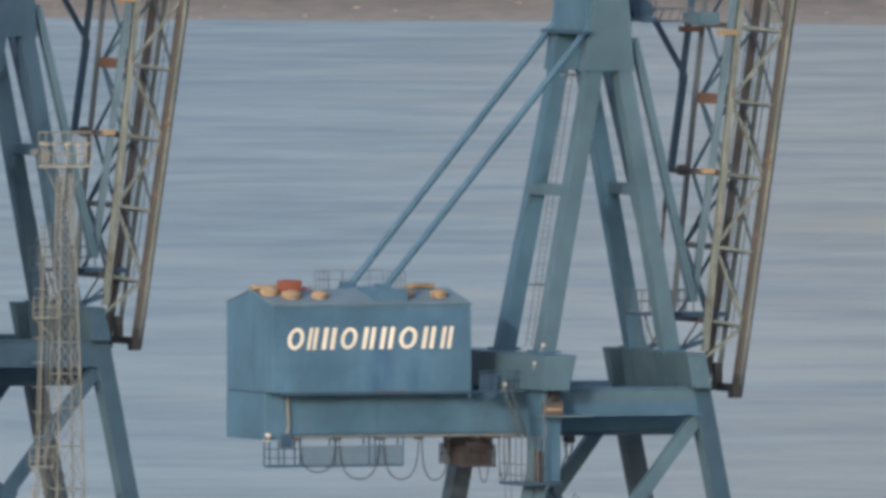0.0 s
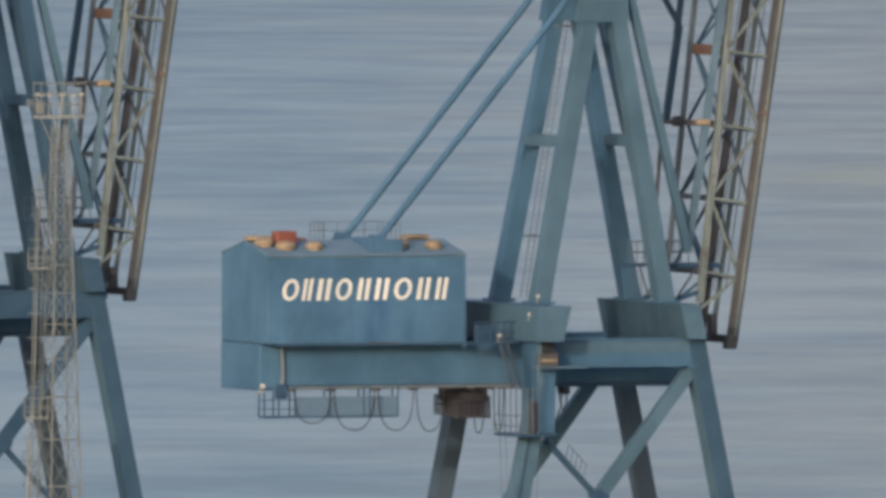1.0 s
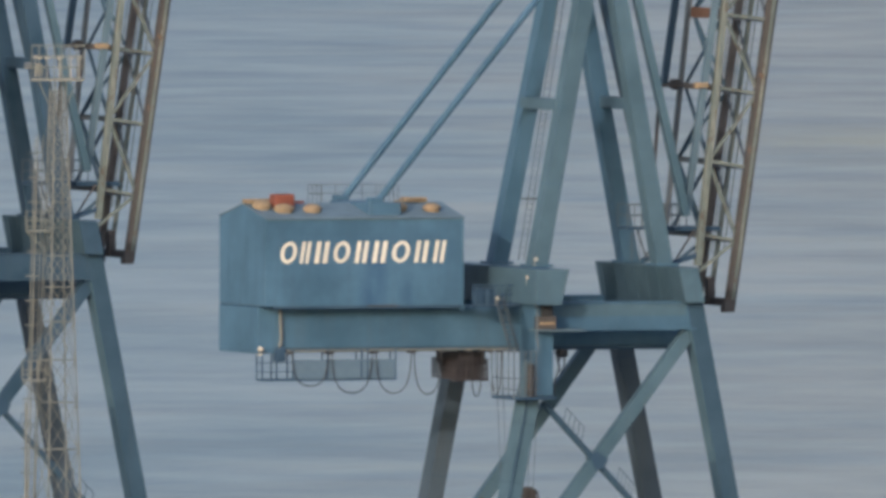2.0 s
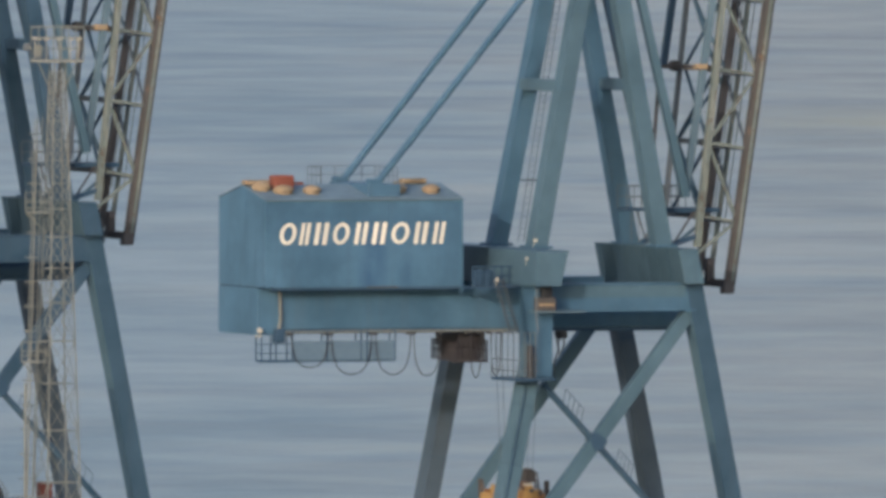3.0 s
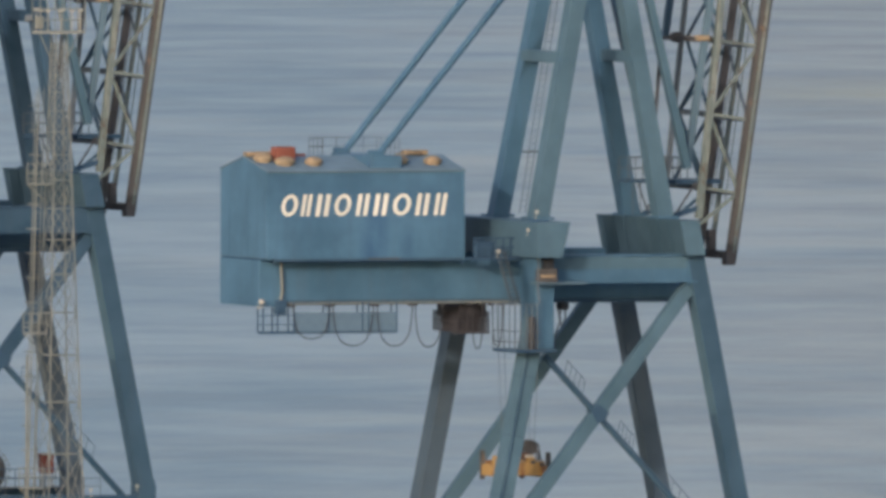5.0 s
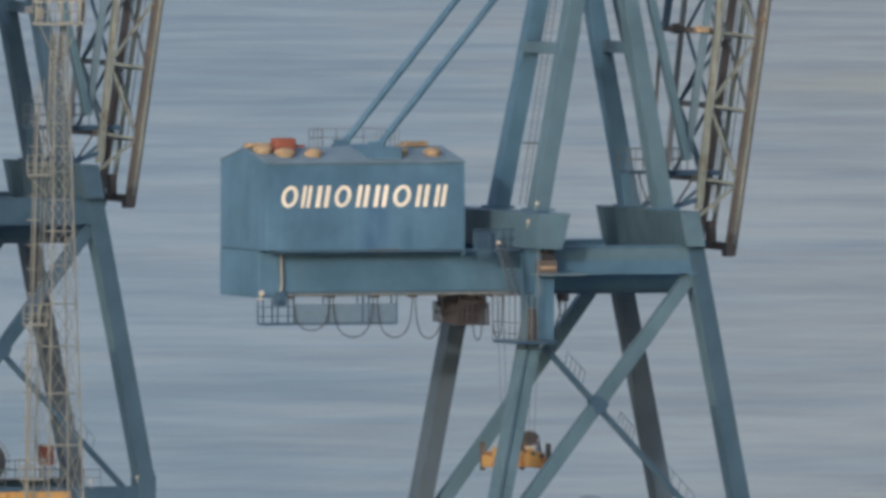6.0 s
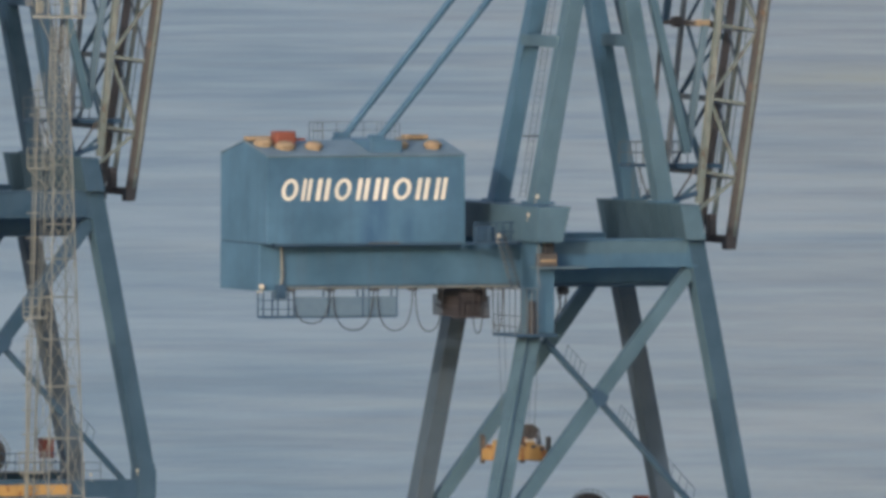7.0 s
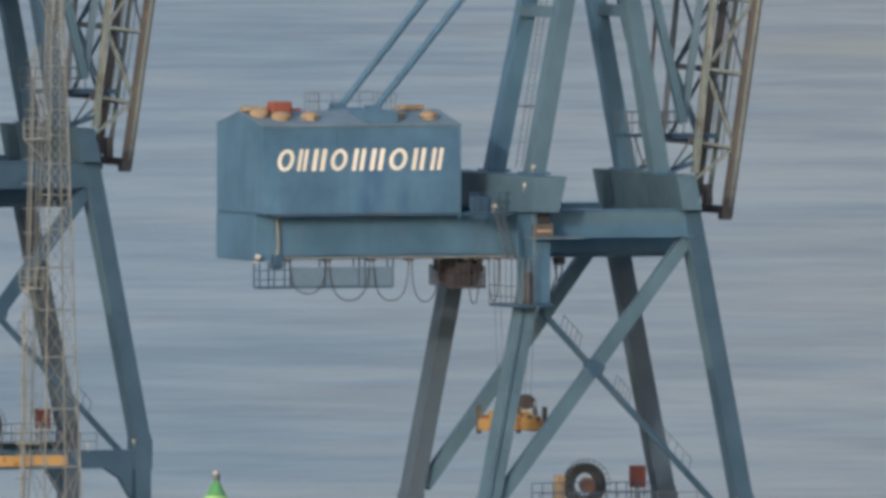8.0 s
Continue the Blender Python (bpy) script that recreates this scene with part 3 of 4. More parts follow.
def a_frame(crane):
    mid = FAR / 2 - 0.05
    for s in (-1, 1):
        base, top = mid + s * 3.05, mid + s * 2.75
        for u0, u1 in ((1.25, 4.48), (8.65, 5.7)) if s < 0 else ((1.13, 4.5), (8.9, 5.58)):
            bm = B()
            beam(bm, (u0, base, 30.45), (u1, top, 47.4), 0.92, 1.15, 0.85, 1.1)
            leg = part("mast_leg", bm, DULL_BLUE if s < 0 else BLUE, crane)
            for k in (0.27, 0.52, 0.77):
                bm = B()
                c = Vector((u0, base, 30.45)).lerp(Vector((u1, top, 47.4)), k)
                beam(bm, c, c + Vector((0, 0, 0.04)), 0.93, 1.17)
                part("seam", bm, BLUE, leg)
            bm = B()
            box(bm, u0 - 0.65, u0 + 0.65, base - 0.9, base + 0.9, 30.44, 30.58)
            part("foot_plate", bm, BLUE, leg)
        bm = B()
        prism(bm, [(3.6, 46.0), (6.48, 46.0), (6.25, 49.0), (5.9, 51.2), (4.5, 51.2), (3.95, 48.4)], top - 0.62, top + 0.62)
        head = part("mast_head", bm, DULL_BLUE if s < 0 else BLUE, crane)
        for z, a, b in ((46.05, 3.58, 6.5), (47.8, 3.86, 6.38)):
            bm = B()
            box(bm, a, b, top - 0.65, top + 0.65, z, z + 0.05)
            part("seam", bm, BLUE, head)
        # forward strut
        bm = B()
        beam(bm, (6.65, top, 47.8), (10.17, top, 33.2), 0.42, 0.5)
        part("strut", bm, DULL_BLUE if s < 0 else DARK_BLUE, crane)
        # back stay
        bm = B()
        tube(bm, [(-8.22, mid + s * 2.8, 33.9), (4.06 if s < 0 else 3.95, mid + s * 2.8, 48.5)], 0.2, 10)
        part("back_stay", bm, BLUE, crane)
        bm = B()
        box(bm, -8.62, -7.8, mid + s * 2.8 - 0.3, mid + s * 2.8 + 0.3, 33.7, 34.35, 0.05)
        part("stay_shoe", bm, BLUE, crane)
    bm = B()
    box(bm, 3.9, 6.1, mid - 2.7, mid + 2.7, 48.1, 50.8, 0.05)
    part("mast_crosshead", bm, BLUE, crane)
    bm = B()
    box(bm, 3.4, 3.9, mid - 3.6, mid + 3.4, 48.05, 48.25)
    part("head_walkway", bm, DARK_BLUE, crane)
    for u, z in ((2.75, 39.4), (7.3, 39.4)):
        bm = B()
        box(bm, u - 0.35, u + 0.35, mid - 2.9, mid + 2.9, z - 0.32, z + 0.32, 0.02)
        part("cross_tie", bm, DULL_BLUE, crane)
    bm = B()
    ladder(bm, (1.45, mid, 30.7), (3.95, mid, 46.2), 0.34, 0.35, (1, 0, 0), 0.028)
    part("ladder", bm, GREY, crane, "pale steel ladder up the mast")
    for k in (0.22, 0.56, 0.97):
        bm = B()
        c = Vector((1.5, mid, 30.7)).lerp(Vector((3.95, mid, 46.2)), k)
        box(bm, c.x - 0.45, c.x + 0.5, mid - 0.5, mid + 0.5, c.z - 0.05, c.z + 0.06)
        part("ladder_landing", bm, GREY, crane)
    # sheave platform ahead of the mast head
    for v in (mid - 1.6, mid, mid + 1.6):
        bm = B()
        lathe(bm, [(0.15, -0.16), (0.62, -0.14), (0.55, 0.0), (0.62, 0.14), (0.15, 0.16)], (7.6, v, 49.3), "y", 16)
        part("sheave", bm, DARK_BLUE, crane)
    bm = B()
    box(bm, 6.1, 8.2, mid - 2.2, mid + 2.2, 48.75, 48.95)
    railing(bm, [(6.2, mid - 2.1, 48.95), (8.2, mid - 2.1, 48.95), (8.2, mid + 2.1, 48.95)], 1.0, 0.9)
    part("sheave_platform", bm, DARK_BLUE, crane)
    # hinge level walkway
    bm = B()
    box(bm, 7.5, 12.4, mid - 0.6, mid + 0.9, 32.36, 32.54)
    box(bm, 9.7, 12.4, mid - 2.2, mid - 0.8, 32.3, 32.56)
    hinge_way = part("hinge_walkway", bm, DARK_BLUE, crane)
    rail_set(hinge_way, GREY, [(7.5, mid - 0.6, 32.5), (11.0, mid - 0.6, 32.5)], 1.25, 0.45, 0.03)
    rail_set(hinge_way, GREY, [(7.5, mid + 0.9, 32.5), (11.0, mid + 0.9, 32.5)], 1.25, 0.7, 0.025)
    bm = B()
    tube(bm, [(8.3, mid, 32.4), (8.8, mid, 30.9), (9.3, mid - 0.1, 30.65)], 0.06, 6)
    ladder(bm, (8.1, mid - 0.3, 30.6), (8.1, mid - 0.3, 32.4), 0.45, 0.3)
    part("ladder", bm, GREY, crane)


def boom(crane):
    """The raised lattice boom, with its trolley rails on the water side."""
    near, far = 3.7, 8.6
    top = CHORD_FOOT + BAY * 9
    C, T = (12.76, 0.146), (10.72, 0.110)   # place at the foot and lean of the bottom and top chords

    def at(c, v, z, out=0.0):
        return (c[0] + c[1] * (z - CHORD_FOOT) + out, v, z)

    bm = B()
    beam(bm, at(C, near, 27.9, -0.03), at(C, near, top, -0.03), 0.27, 0.4)
    rail_near = part("boom_chord", bm, RUST, crane, "brown rusted boom bottom chord")
    # the highlight along the chord is put in as a pale strip
    bm = B()
    beam(bm, at(C, near, 27.9, 0.19), at(C, near, top, 0.21), 0.19, 0.42)
    part("web", bm, OLIVE, rail_near, "pale strip along the chord, its highlight put into the colour")
    bm = B()
    beam(bm, at(C, near, 27.9, 0.34), at(C, near, top, 0.4), 0.09, 0.46)
    part("trolley_rail", bm, BLACK, rail_near)
    bm = B()
    beam(bm, at(C, far, 27.9), at(C, far, top), 0.32, 0.34)
    rail_far = part("boom_chord", bm, DARK_RUST, crane, "dark rusted boom bottom chord")
    bm = B()
    beam(bm, at(C, far, 27.9, 0.2), at(C, far, top, 0.2), 0.1, 0.36)
    part("trolley_rail", bm, DARK_RUST, rail_far)
    bm = B()
    beam(bm, at(C, 6.3, 28.9, -0.1), at(C, 6.3, top, -0.1), 0.16, 0.4)
    way_rail = part("boom_walkway", bm, OLIVE, crane)
    for out in (-0.42, 0.3):
        bm = B()
        tube(bm, [at(C, 6.3, 31.0, out), at(C, 6.3, top, out)], 0.035, 5)
        part("handrail", bm, GALV, way_rail)
    for v, mat, w in ((near, OLIVE, 0.34), (far, GREY, 0.2)):
        bm = B()
        beam(bm, at(T, v, 30.4, -0.06 * (v - near)), at(T, v, top, -0.06 * (v - near)), w, 0.4)
        part("boom_chord", bm, mat, crane)
    for v in (near, far):
        bm = B()
        prism(bm, [(9.45, 30.4), (10.9, 30.85), (11.05, 31.15), (9.45, 30.7)], v - 0.14, v + 0.14)
        part("hinge_bracket", bm, DARK_BLUE, crane)
        bm = B()
        tube(bm, [(9.75, v + 0.3, 30.7), (10.9, v + 0.3, 32.4)], 0.06, 6)
        part("hinge_strut", bm, DARK_RUST, crane)
    bm = B()
    prism(bm, [(9.7, 28.55), (12.5, 28.1), (12.6, 28.6), (9.7, 29.6)], far - 0.25, far + 0.25)
    part("hinge_arm", bm, DARK_RUST, crane)
    for v, out in ((4.6, -1.6), (5.2, -1.2), (7.4, -0.8)):
        bm = B()
        tube(bm, [at(C, v, 31.5, out), at(C, v, top, out)], 0.028, 5)
        part("boom_rope", bm, DARK_RUST, crane)
    bm = B()
    box(bm, C[0] - 0.32, C[0] + 0.12, 6.0, 6.6, 28.2, 29.7, 0.04)
    part("foot_block", bm, DARK_RUST, way_rail)
    # foot beam joining the bottom chords
    bm = B()
    beam(bm, at(C, near - 0.2, 28.35), at(C, far + 0.2, 28.35), 0.5, 0.42, side=(0, 0, 1))
    for v in (near, far):
        box(bm, C[0] - 0.3, C[0] + 0.25, v - 0.35, v + 0.35, 27.8, 28.5)
    part("foot_beam", bm, DARK_RUST, crane)
    rise, node = 0.35, 27.7
    for i in range(0, 10):
        z = node + BAY * i
        for v in (near, far):
            if i:
                bm = B()
                beam(bm, at(C, v, z), at(T, v, z + rise), 0.16, 0.18)
                part("rung", bm, OLIVE if v == near else GREY, crane)
            if i < 9:
                bm = B()
                a = (C, z + 0.1) if i % 2 else (T, z + rise)
                b = (T, z + BAY + rise) if i % 2 else (C, z + BAY)
                if i == 0:
                    a = (T, 30.0)
                beam(bm, at(a[0], v, a[1]), at(b[0], v, b[1]), 0.17 if v == near else 0.14, 0.16)
                part("diagonal", bm, OLIVE if v == near else DULL_BLUE, crane)
        if i:
            # ties across the top chords, some primed red or orange
            bm = B()
            beam(bm, at(T, near, z + rise), at(T, far, z + rise), 0.3, 0.58 if i == 4 else 0.3, side=(0, 0, 1))
            part("boom_tie", bm, (OLIVE, GREY, GREY, OCHRE, BROWN, OCHRE)[i] if i < 6 else GREY, crane)
            bm = B()
            beam(bm, at(C, near, z, -0.1), at(C, far, z, -0.1), 0.24, 0.22, side=(0, 0, 1))
            part("boom_tie", bm, GREY, crane)
            if 0 < i < 9:
                for p, q in ((near, far), (far, near)):
                    bm = B()
                    beam(bm, at(T, p, z + rise), at(T, q, z + BAY + rise), 0.14, 0.14)
                    part("cross_bracing", bm, DULL_BLUE if p == near else DARK_BLUE, crane)
                bm = B()
                beam(bm, at(C, near, z), at(C, far, z + BAY), 0.12, 0.12)
                part("cross_bracing", bm, GREY, crane)
    for u0, u1, v, z, mat in ((11.75, 12.8, near, 48.1, OCHRE), (10.8, 11.5, near, 40.42, OCHRE), (11.3, 12.5, far, 48.2, BROWN)):
        bm = B()
        box(bm, u0, u1, v - 0.3, v + 0.3, z - 0.16, z + 0.16, 0.05)
        part("saddle", bm, mat, crane, "primed saddle plate on the boom")
    # folded fore stays lie along the boom
    bm = B()
    beam(bm, (10.25, near, 33.2), (11.8, near, 43.6), 0.36, 0.36)
    beam(bm, (11.8, near, 43.6), (13.5, near, 56), 0.36, 0.36)
    part("fore_stay", bm, PALE_BLUE, crane, "pale blue folded fore stay")
    bm = B()
    beam(bm, (10.75, far, 40.3), (11.55, far, 45.7), 0.36, 0.34)
    beam(bm, (11.55, far, 45.7), (9.75, far, 48.8), 0.27, 0.27)
    beam(bm, (11.4, far, 45.2), (12.3, far, 52), 0.3, 0.3)
    part("fore_stay", bm, DARK_BLUE, crane, "dark folded fore stay")
    bm = B()
    beam(bm, (10.45, far + 0.4, 40.3), (11.75, near + 0.4, 40.4), 0.2, 0.2, side=(0, 0, 1))
    lathe(bm, [(0.1, -0.3), (0.3, -0.28), (0.3, 0.28), (0.1, 0.3)], (11.05, far - 1.0, 40.38), "y", 14)
    part("stay_tie", bm, DARK_RUST, crane)
    bm = B()
    beam(bm, (10.0, far, 33.4), (10.55, far, 40.2), 0.16, 0.16)
    part("fore_stay", bm, DARK_RUST, crane)
    bm = B()
    box(bm, 10.7, 11.8, 3.6, 6.6, 48.5, 49.2, 0.05)
    part("stay_gear", bm, DULL_BLUE, crane)
    bm = B()
    for z in (48.7, 49.4):
        tube(bm, [(8.1, 6.2, z), (11.0, 5.6, z)], 0.07, 6)
    for k in range(6):
        tube(bm, [(8.1 + k * 0.5, 6.2 - k * 0.1, 48.7), (8.35 + k * 0.5, 6.1 - k * 0.1, 49.4)], 0.04, 5)
    part("link_bar", bm, GREY, crane)


def under_girder(crane):
    # hanging catwalk with mesh sides
    u0, u1, v0, v1, z = -15.0, -7.15, 2.9, 3.8, 24.3
    bm = B()
    box(bm, u0, u1, v0, v1, z - 0.06, z + 0.06)
    walk_way = part("catwalk", bm, DARK_BLUE, crane, "grey steel catwalk hung below the girder")
    for u in (u0, u0 + 0.85, -13.2, -11.15, -9.15, -8.8, u1):
        for v in (v0, v1):
            bm = B()
            tube(bm, [(u, v, z), (u, v, 25.95 if u > -14 else 25.7)], 0.05, 6)
            part("hanger", bm, DARK_BLUE, walk_way)
    bm = B()
    for h in (0.45, 0.95):
        tube(bm, [(u0, v0, z + h), (-13.2, v0, z + h)], 0.03, 5)
        tube(bm, [(u0, v0, z + h), (u0, v1, z + h)], 0.03, 5)
    part("handrail", bm, DARK_BLUE, walk_way)
    for a, b in ((-13.2, -11.15), (-11.15, -9.15), (-8.8, u1)):
        bm = B()
        box(bm, a + 0.04, b - 0.04, v0 - 0.015, v0 + 0.015, z + 0.06, z + 1.12)
        part("panel", bm, GRATING, walk_way, "grey mesh side panel")
    bm = B()
    box(bm, -9.15, -8.8, v0 - 0.015, v0 + 0.015, z + 0.06, z + 1.12)
    part("panel", bm, GRATING, walk_way)
    # festoon track and cables
    bm = B()
    box(bm, -13.4, 1.2, 3.35, 3.5, 25.86, 25.95)
    part("festoon_track", bm, GALV, crane, "pale galvanised festoon track")
    for a, b, low in ((-13.3, -11.1, 23.95), (-10.95, -8.55, 23.55), (-8.35, -6.25, 23.52), (-6.1, -4.5, 23.45), (-2.75, -2.1, 23.3), (-1.55, -0.95, 23.4)):
        bm = B()
        pts = []
        for i in range(17):
            k = i / 16
            s = 1 - (2 * k - 1) ** 2
            pts.append((a + (b - a) * (k - 0.10 * math.sin(2 * math.pi * k)), 2.8, 25.86 - (25.86 - low) * s ** 0.75))
        tube(bm, pts, 0.034, 6)
        part("festoon_cable", bm, BLACK, crane, "black cable hanging in a loop")
        for u in (a, b):
            bm = B()
            box(bm, u - 0.12, u + 0.12, 2.7, 3.4, 25.72, 25.86, 0.03)
            part("cable_carrier", bm, BLACK, crane)
    # trolley
    bm = B()
    box(bm, -2.9, -1.3, 4.4, 8.1, 25.0, 25.9, 0.06)
    box(bm, -2.8, -1.45, 4.9, 7.6, 24.15, 25.05, 0.06)
    trolley = part("trolley", bm, TROLLEY, crane, "dark brown hoist trolley")
    bm = B()
    railing(bm, [(-3.1, 8.1, 24.2), (-3.1, 4.2, 24.2), (-1.25, 4.2, 24.2), (-1.25, 8.0, 24.2)], 1.1, 0.3, 0.04)
    box(bm, -3.15, -1.2, 4.15, 4.9, 24.1, 24.2)
    part("railing", bm, TROLLEY, trolley)
    # cage platform round the near landside leg head
    bm = B()
    box(bm, -1.9, 0.6, -1.9, 1.8, 23.22, 23.38, 0.03)
    cage = part("leg_platform", bm, DARK_BLUE, crane)
    bm = B()
    for u in np.linspace(-1.9, -0.6, 5):
        tube(bm, [(u, -1.85, 23.3), (u, -1.85, 25.9)], 0.035, 5)
        tube(bm, [(u, 1.75, 23.3), (u, 1.75, 25.9)], 0.03, 5)
    for h in (0.5, 1.1, 2.6):
        tube(bm, [(-0.45, -1.85, 23.3 + h), (-0.55, -1.85, 23.3 + h), (-1.9, -1.85, 23.3 + h), (-1.9, 1.75, 23.3 + h)], 0.035, 5)
    part("railing", bm, GREY, cage)
    bm = B()
    box(bm, -0.95, -0.68, -1.7, -1.3, 23.4, 25.2, 0.04)
    part("cabinet", bm, RUST, cage, "rusty control cabinet on the platform")
    bm = B()
    tube(bm, [(0.9, -0.8, 25.9), (1.15, -0.8, 25.0), (0.85, -0.8, 24.2), (0.8, -0.8, 23.4)], 0.05, 6)
    tube(bm, [(1.7, 0, 25.9), (1.35, 0, 25.2), (1.5, 0, 24.6), (1.75, 0, 25.1), (1.7, 0, 25.9)], 0.05, 6)
    part("cable", bm, BLACK, cage)
    bm = B()
    box(bm, 1.5, 2.05, 0.2, 0.8, 25.5, 25.95, 0.1)
    part("winch", bm, BLACK, crane)
    # ledge with a rusty box, stairs and lamps on the landside leg head
    bm = B()
    box(bm, -0.6, 2.3, -2.0, -0.6, 27.0, 27.1)
    ledge = part("ledge", bm, PALE_BLUE, crane)
    bm = B()
    box(bm, -0.55, 0.55, -1.95, -1.35, 27.12, 27.85, 0.05)
    part("junction_box", bm, RUST, ledge, "rusty orange junction box")
    bm = B()
    box(bm, -0.2, 0.4, -1.85, -1.35, 27.86, 28.45, 0.06)
    part("junction_box", bm, BLACK, ledge, "dark junction box on the ledge")
    bm = B()
    tube(bm, [(-0.5, -1.95, 26.0), (-0.62, -1.95, 26.9), (-0.55, -1.9, 28.3), (-0.7, -1.6, 28.6)], 0.05, 6)
    part("conduit", bm, GREY, ledge)
    bm = B()
    box(bm, -0.45, 0.45, -1.99, -1.95, 27.38, 27.52)
    part("stripe", bm, OCHRE, ledge)
    bm = B()
    beam(bm, (-2.75, -1.2, 28.9), (-1.85, -1.2, 25.9), 0.12, 0.1)
    beam(bm, (-2.35, -1.2, 28.9), (-1.4, -1.2, 25.9), 0.12, 0.1)
    for k in range(11):
        c = Vector((-2.55, -1.2, 28.7)).lerp(Vector((-1.62, -1.2, 26.0)), k / 10)
        box(bm, c.x - 0.25, c.x + 0.25, -1.6, -0.8, c.z, c.z + 0.04)
    part("stairs", bm, WEATHERED_NAVY, crane)
    bm = B()
    railing(bm, [(-3.3, 1.0, 28.4), (-0.7, 1.0, 28.4)], 1.1, 0.45, 0.035)
    box(bm, -3.4, -0.5, 0.9, 2.2, 28.28, 28.4)
    box(bm, -3.0, -1.9, 1.4, 2.0, 28.4, 29.3, 0.08)
    part("landing", bm, DARK_BLUE, crane)
    for u, v, z in ((-2.75, -1.4, 28.85), (-0.45, -1.3, 31.0), (-0.95, -1.3, 30.0)):
        bm = B()
        lathe(bm, [(0.03, 0.2), (0.07, 0.1), (0.11, -0.1), (0.1, -0.12)], (u, v, z), "y", 12)
        tube(bm, [(u, v + 0.1, z), (u, v + 0.15, z - 0.4)], 0.018, 5)
        part("floodlight", bm, LAMP_GREY, crane, "small pale grey floodlight")


def tie_deck(crane):
    # cable reel and boxes on the far tie beam
    v = 11.6
    bm = B()
    box(bm, 3.8, 11.6, v - 0.7, v + 0.9, 11.86, 11.94)
    deck = part("reel_deck", bm, GREY, crane)
    rail_set(deck, DARK_BLUE, [(4.0, v - 0.65, 11.9), (11.5, v - 0.65, 11.9)], 1.1, 0.62, 0.03)
    bm = B()
    n = 28
    rings = []
    for r, h in ((1.2, -0.25), (1.2, 0.25), (0.66, 0.25), (0.66, -0.25)):
        rings.append([bm.verts.new((7.35 + r * math.cos(k * math.tau / n), v + h, 12.88 + r * math.sin(k * math.tau / n))) for k in range(n)])
    for a, b in zip(rings, rings[1:] + rings[:1]):
        for k in range(n):
            bm.faces.new((a[k], a[(k + 1) % n], b[(k + 1) % n], b[k]))
    reel = part("cable_reel", bm, BLACK, crane, "black power cable wound on a reel")
    bm = B()
    for k in range(26):
        a = k * math.tau / 26
        c, s = math.cos(a), math.sin(a)
        tube(bm, [(7.35 + 1.1 * c, v - 0.3, 12.88 + 1.1 * s), (7.35 + 1.48 * c, v - 0.34, 12.88 + 1.48 * s)], 0.022, 4)
    for r in (1.4,):
        tube(bm, [(7.35 + r * math.cos(k * math.tau / 32), v - 0.3, 12.88 + r * math.sin(k * math.tau / 32)) for k in range(33)], 0.022, 4)
    part("guard_ring", bm, GALV, reel)
    bm = B()
    lathe(bm, [(0.1, -0.5), (0.40, -0.48), (0.42, 0.2), (0.1, 0.22)], (7.5, v, 12.85), "y", 16)
    part("hub", bm, BROWN, reel)
    bm = B()
    box(bm, 5.62, 6.08, v - 0.4, v + 0.3, 11.94, 13.4, 0.05)
    part("cabinet", bm, OCHRE, crane, "ochre electric cabinet")
    bm = B()
    box(bm, 10.14, 10.88, v - 0.4, v + 0.4, 12.7, 13.9, 0.05)
    rb = part("red_box", bm, OXIDE, crane, "red oxide fire box on a stand")
    for u in (10.26, 10.76):
        for w in (v - 0.34, v + 0.34):
            bm = B()
            box(bm, u - 0.04, u + 0.04, w - 0.04, w + 0.04, 11.9, 12.74)
            part("stand_leg", bm, GREY, rb)
    bm = B()
    box(bm, 0.5, 7.75, -0.62, -0.5, 10.95, 11.6, 0.03)
    part("guard_panel", bm, YELLOW, crane, "yellow guard panel along the tie beam")
    bm = B()
    railing(bm, [(0.3, -0.4, 11.85), (9.6, -0.4, 11.85)], 1.0, 1.2, 0.025)
    part("railing", bm, GREY, crane)


crane = thing("container_crane", CRANE_AT, "blue ship-to-shore container crane with raised rusty lattice boom", "crane", "container cranes")
for build in (leg_frames, knee_lamps, portal, machinery_house, a_frame, boom, under_girder, tie_deck):
    build(crane)
second = copy_thing(crane, pose(5.5 - 34.05, 2200.0 + 92.0, 0, 0, 0, 20))
tagged(second, "deep blue ship-to-shore container crane with raised lattice boom, beside the mast")
FRESH = worn_paint("fresh_deep_blue_paint", (0.023, 0.059, 0.106), (0.033, 0.061, 0.098), rust_at=0.74)
for ob in second.children_recursive:
    if ob.material_slots and ob.material_slots[0].material in (DULL_BLUE, BLUE, PALE_BLUE) and ob.name.split(".")[0] not in ("diagonal", "fore_stay", "strut", "cross_bracing", "pale_side"):
        ob.material_slots[0].link = "OBJECT"
        ob.material_slots[0].material = FRESH
    if ob.name.split(".")[0] == "cable_reel":
        ob.location.x = -0.6


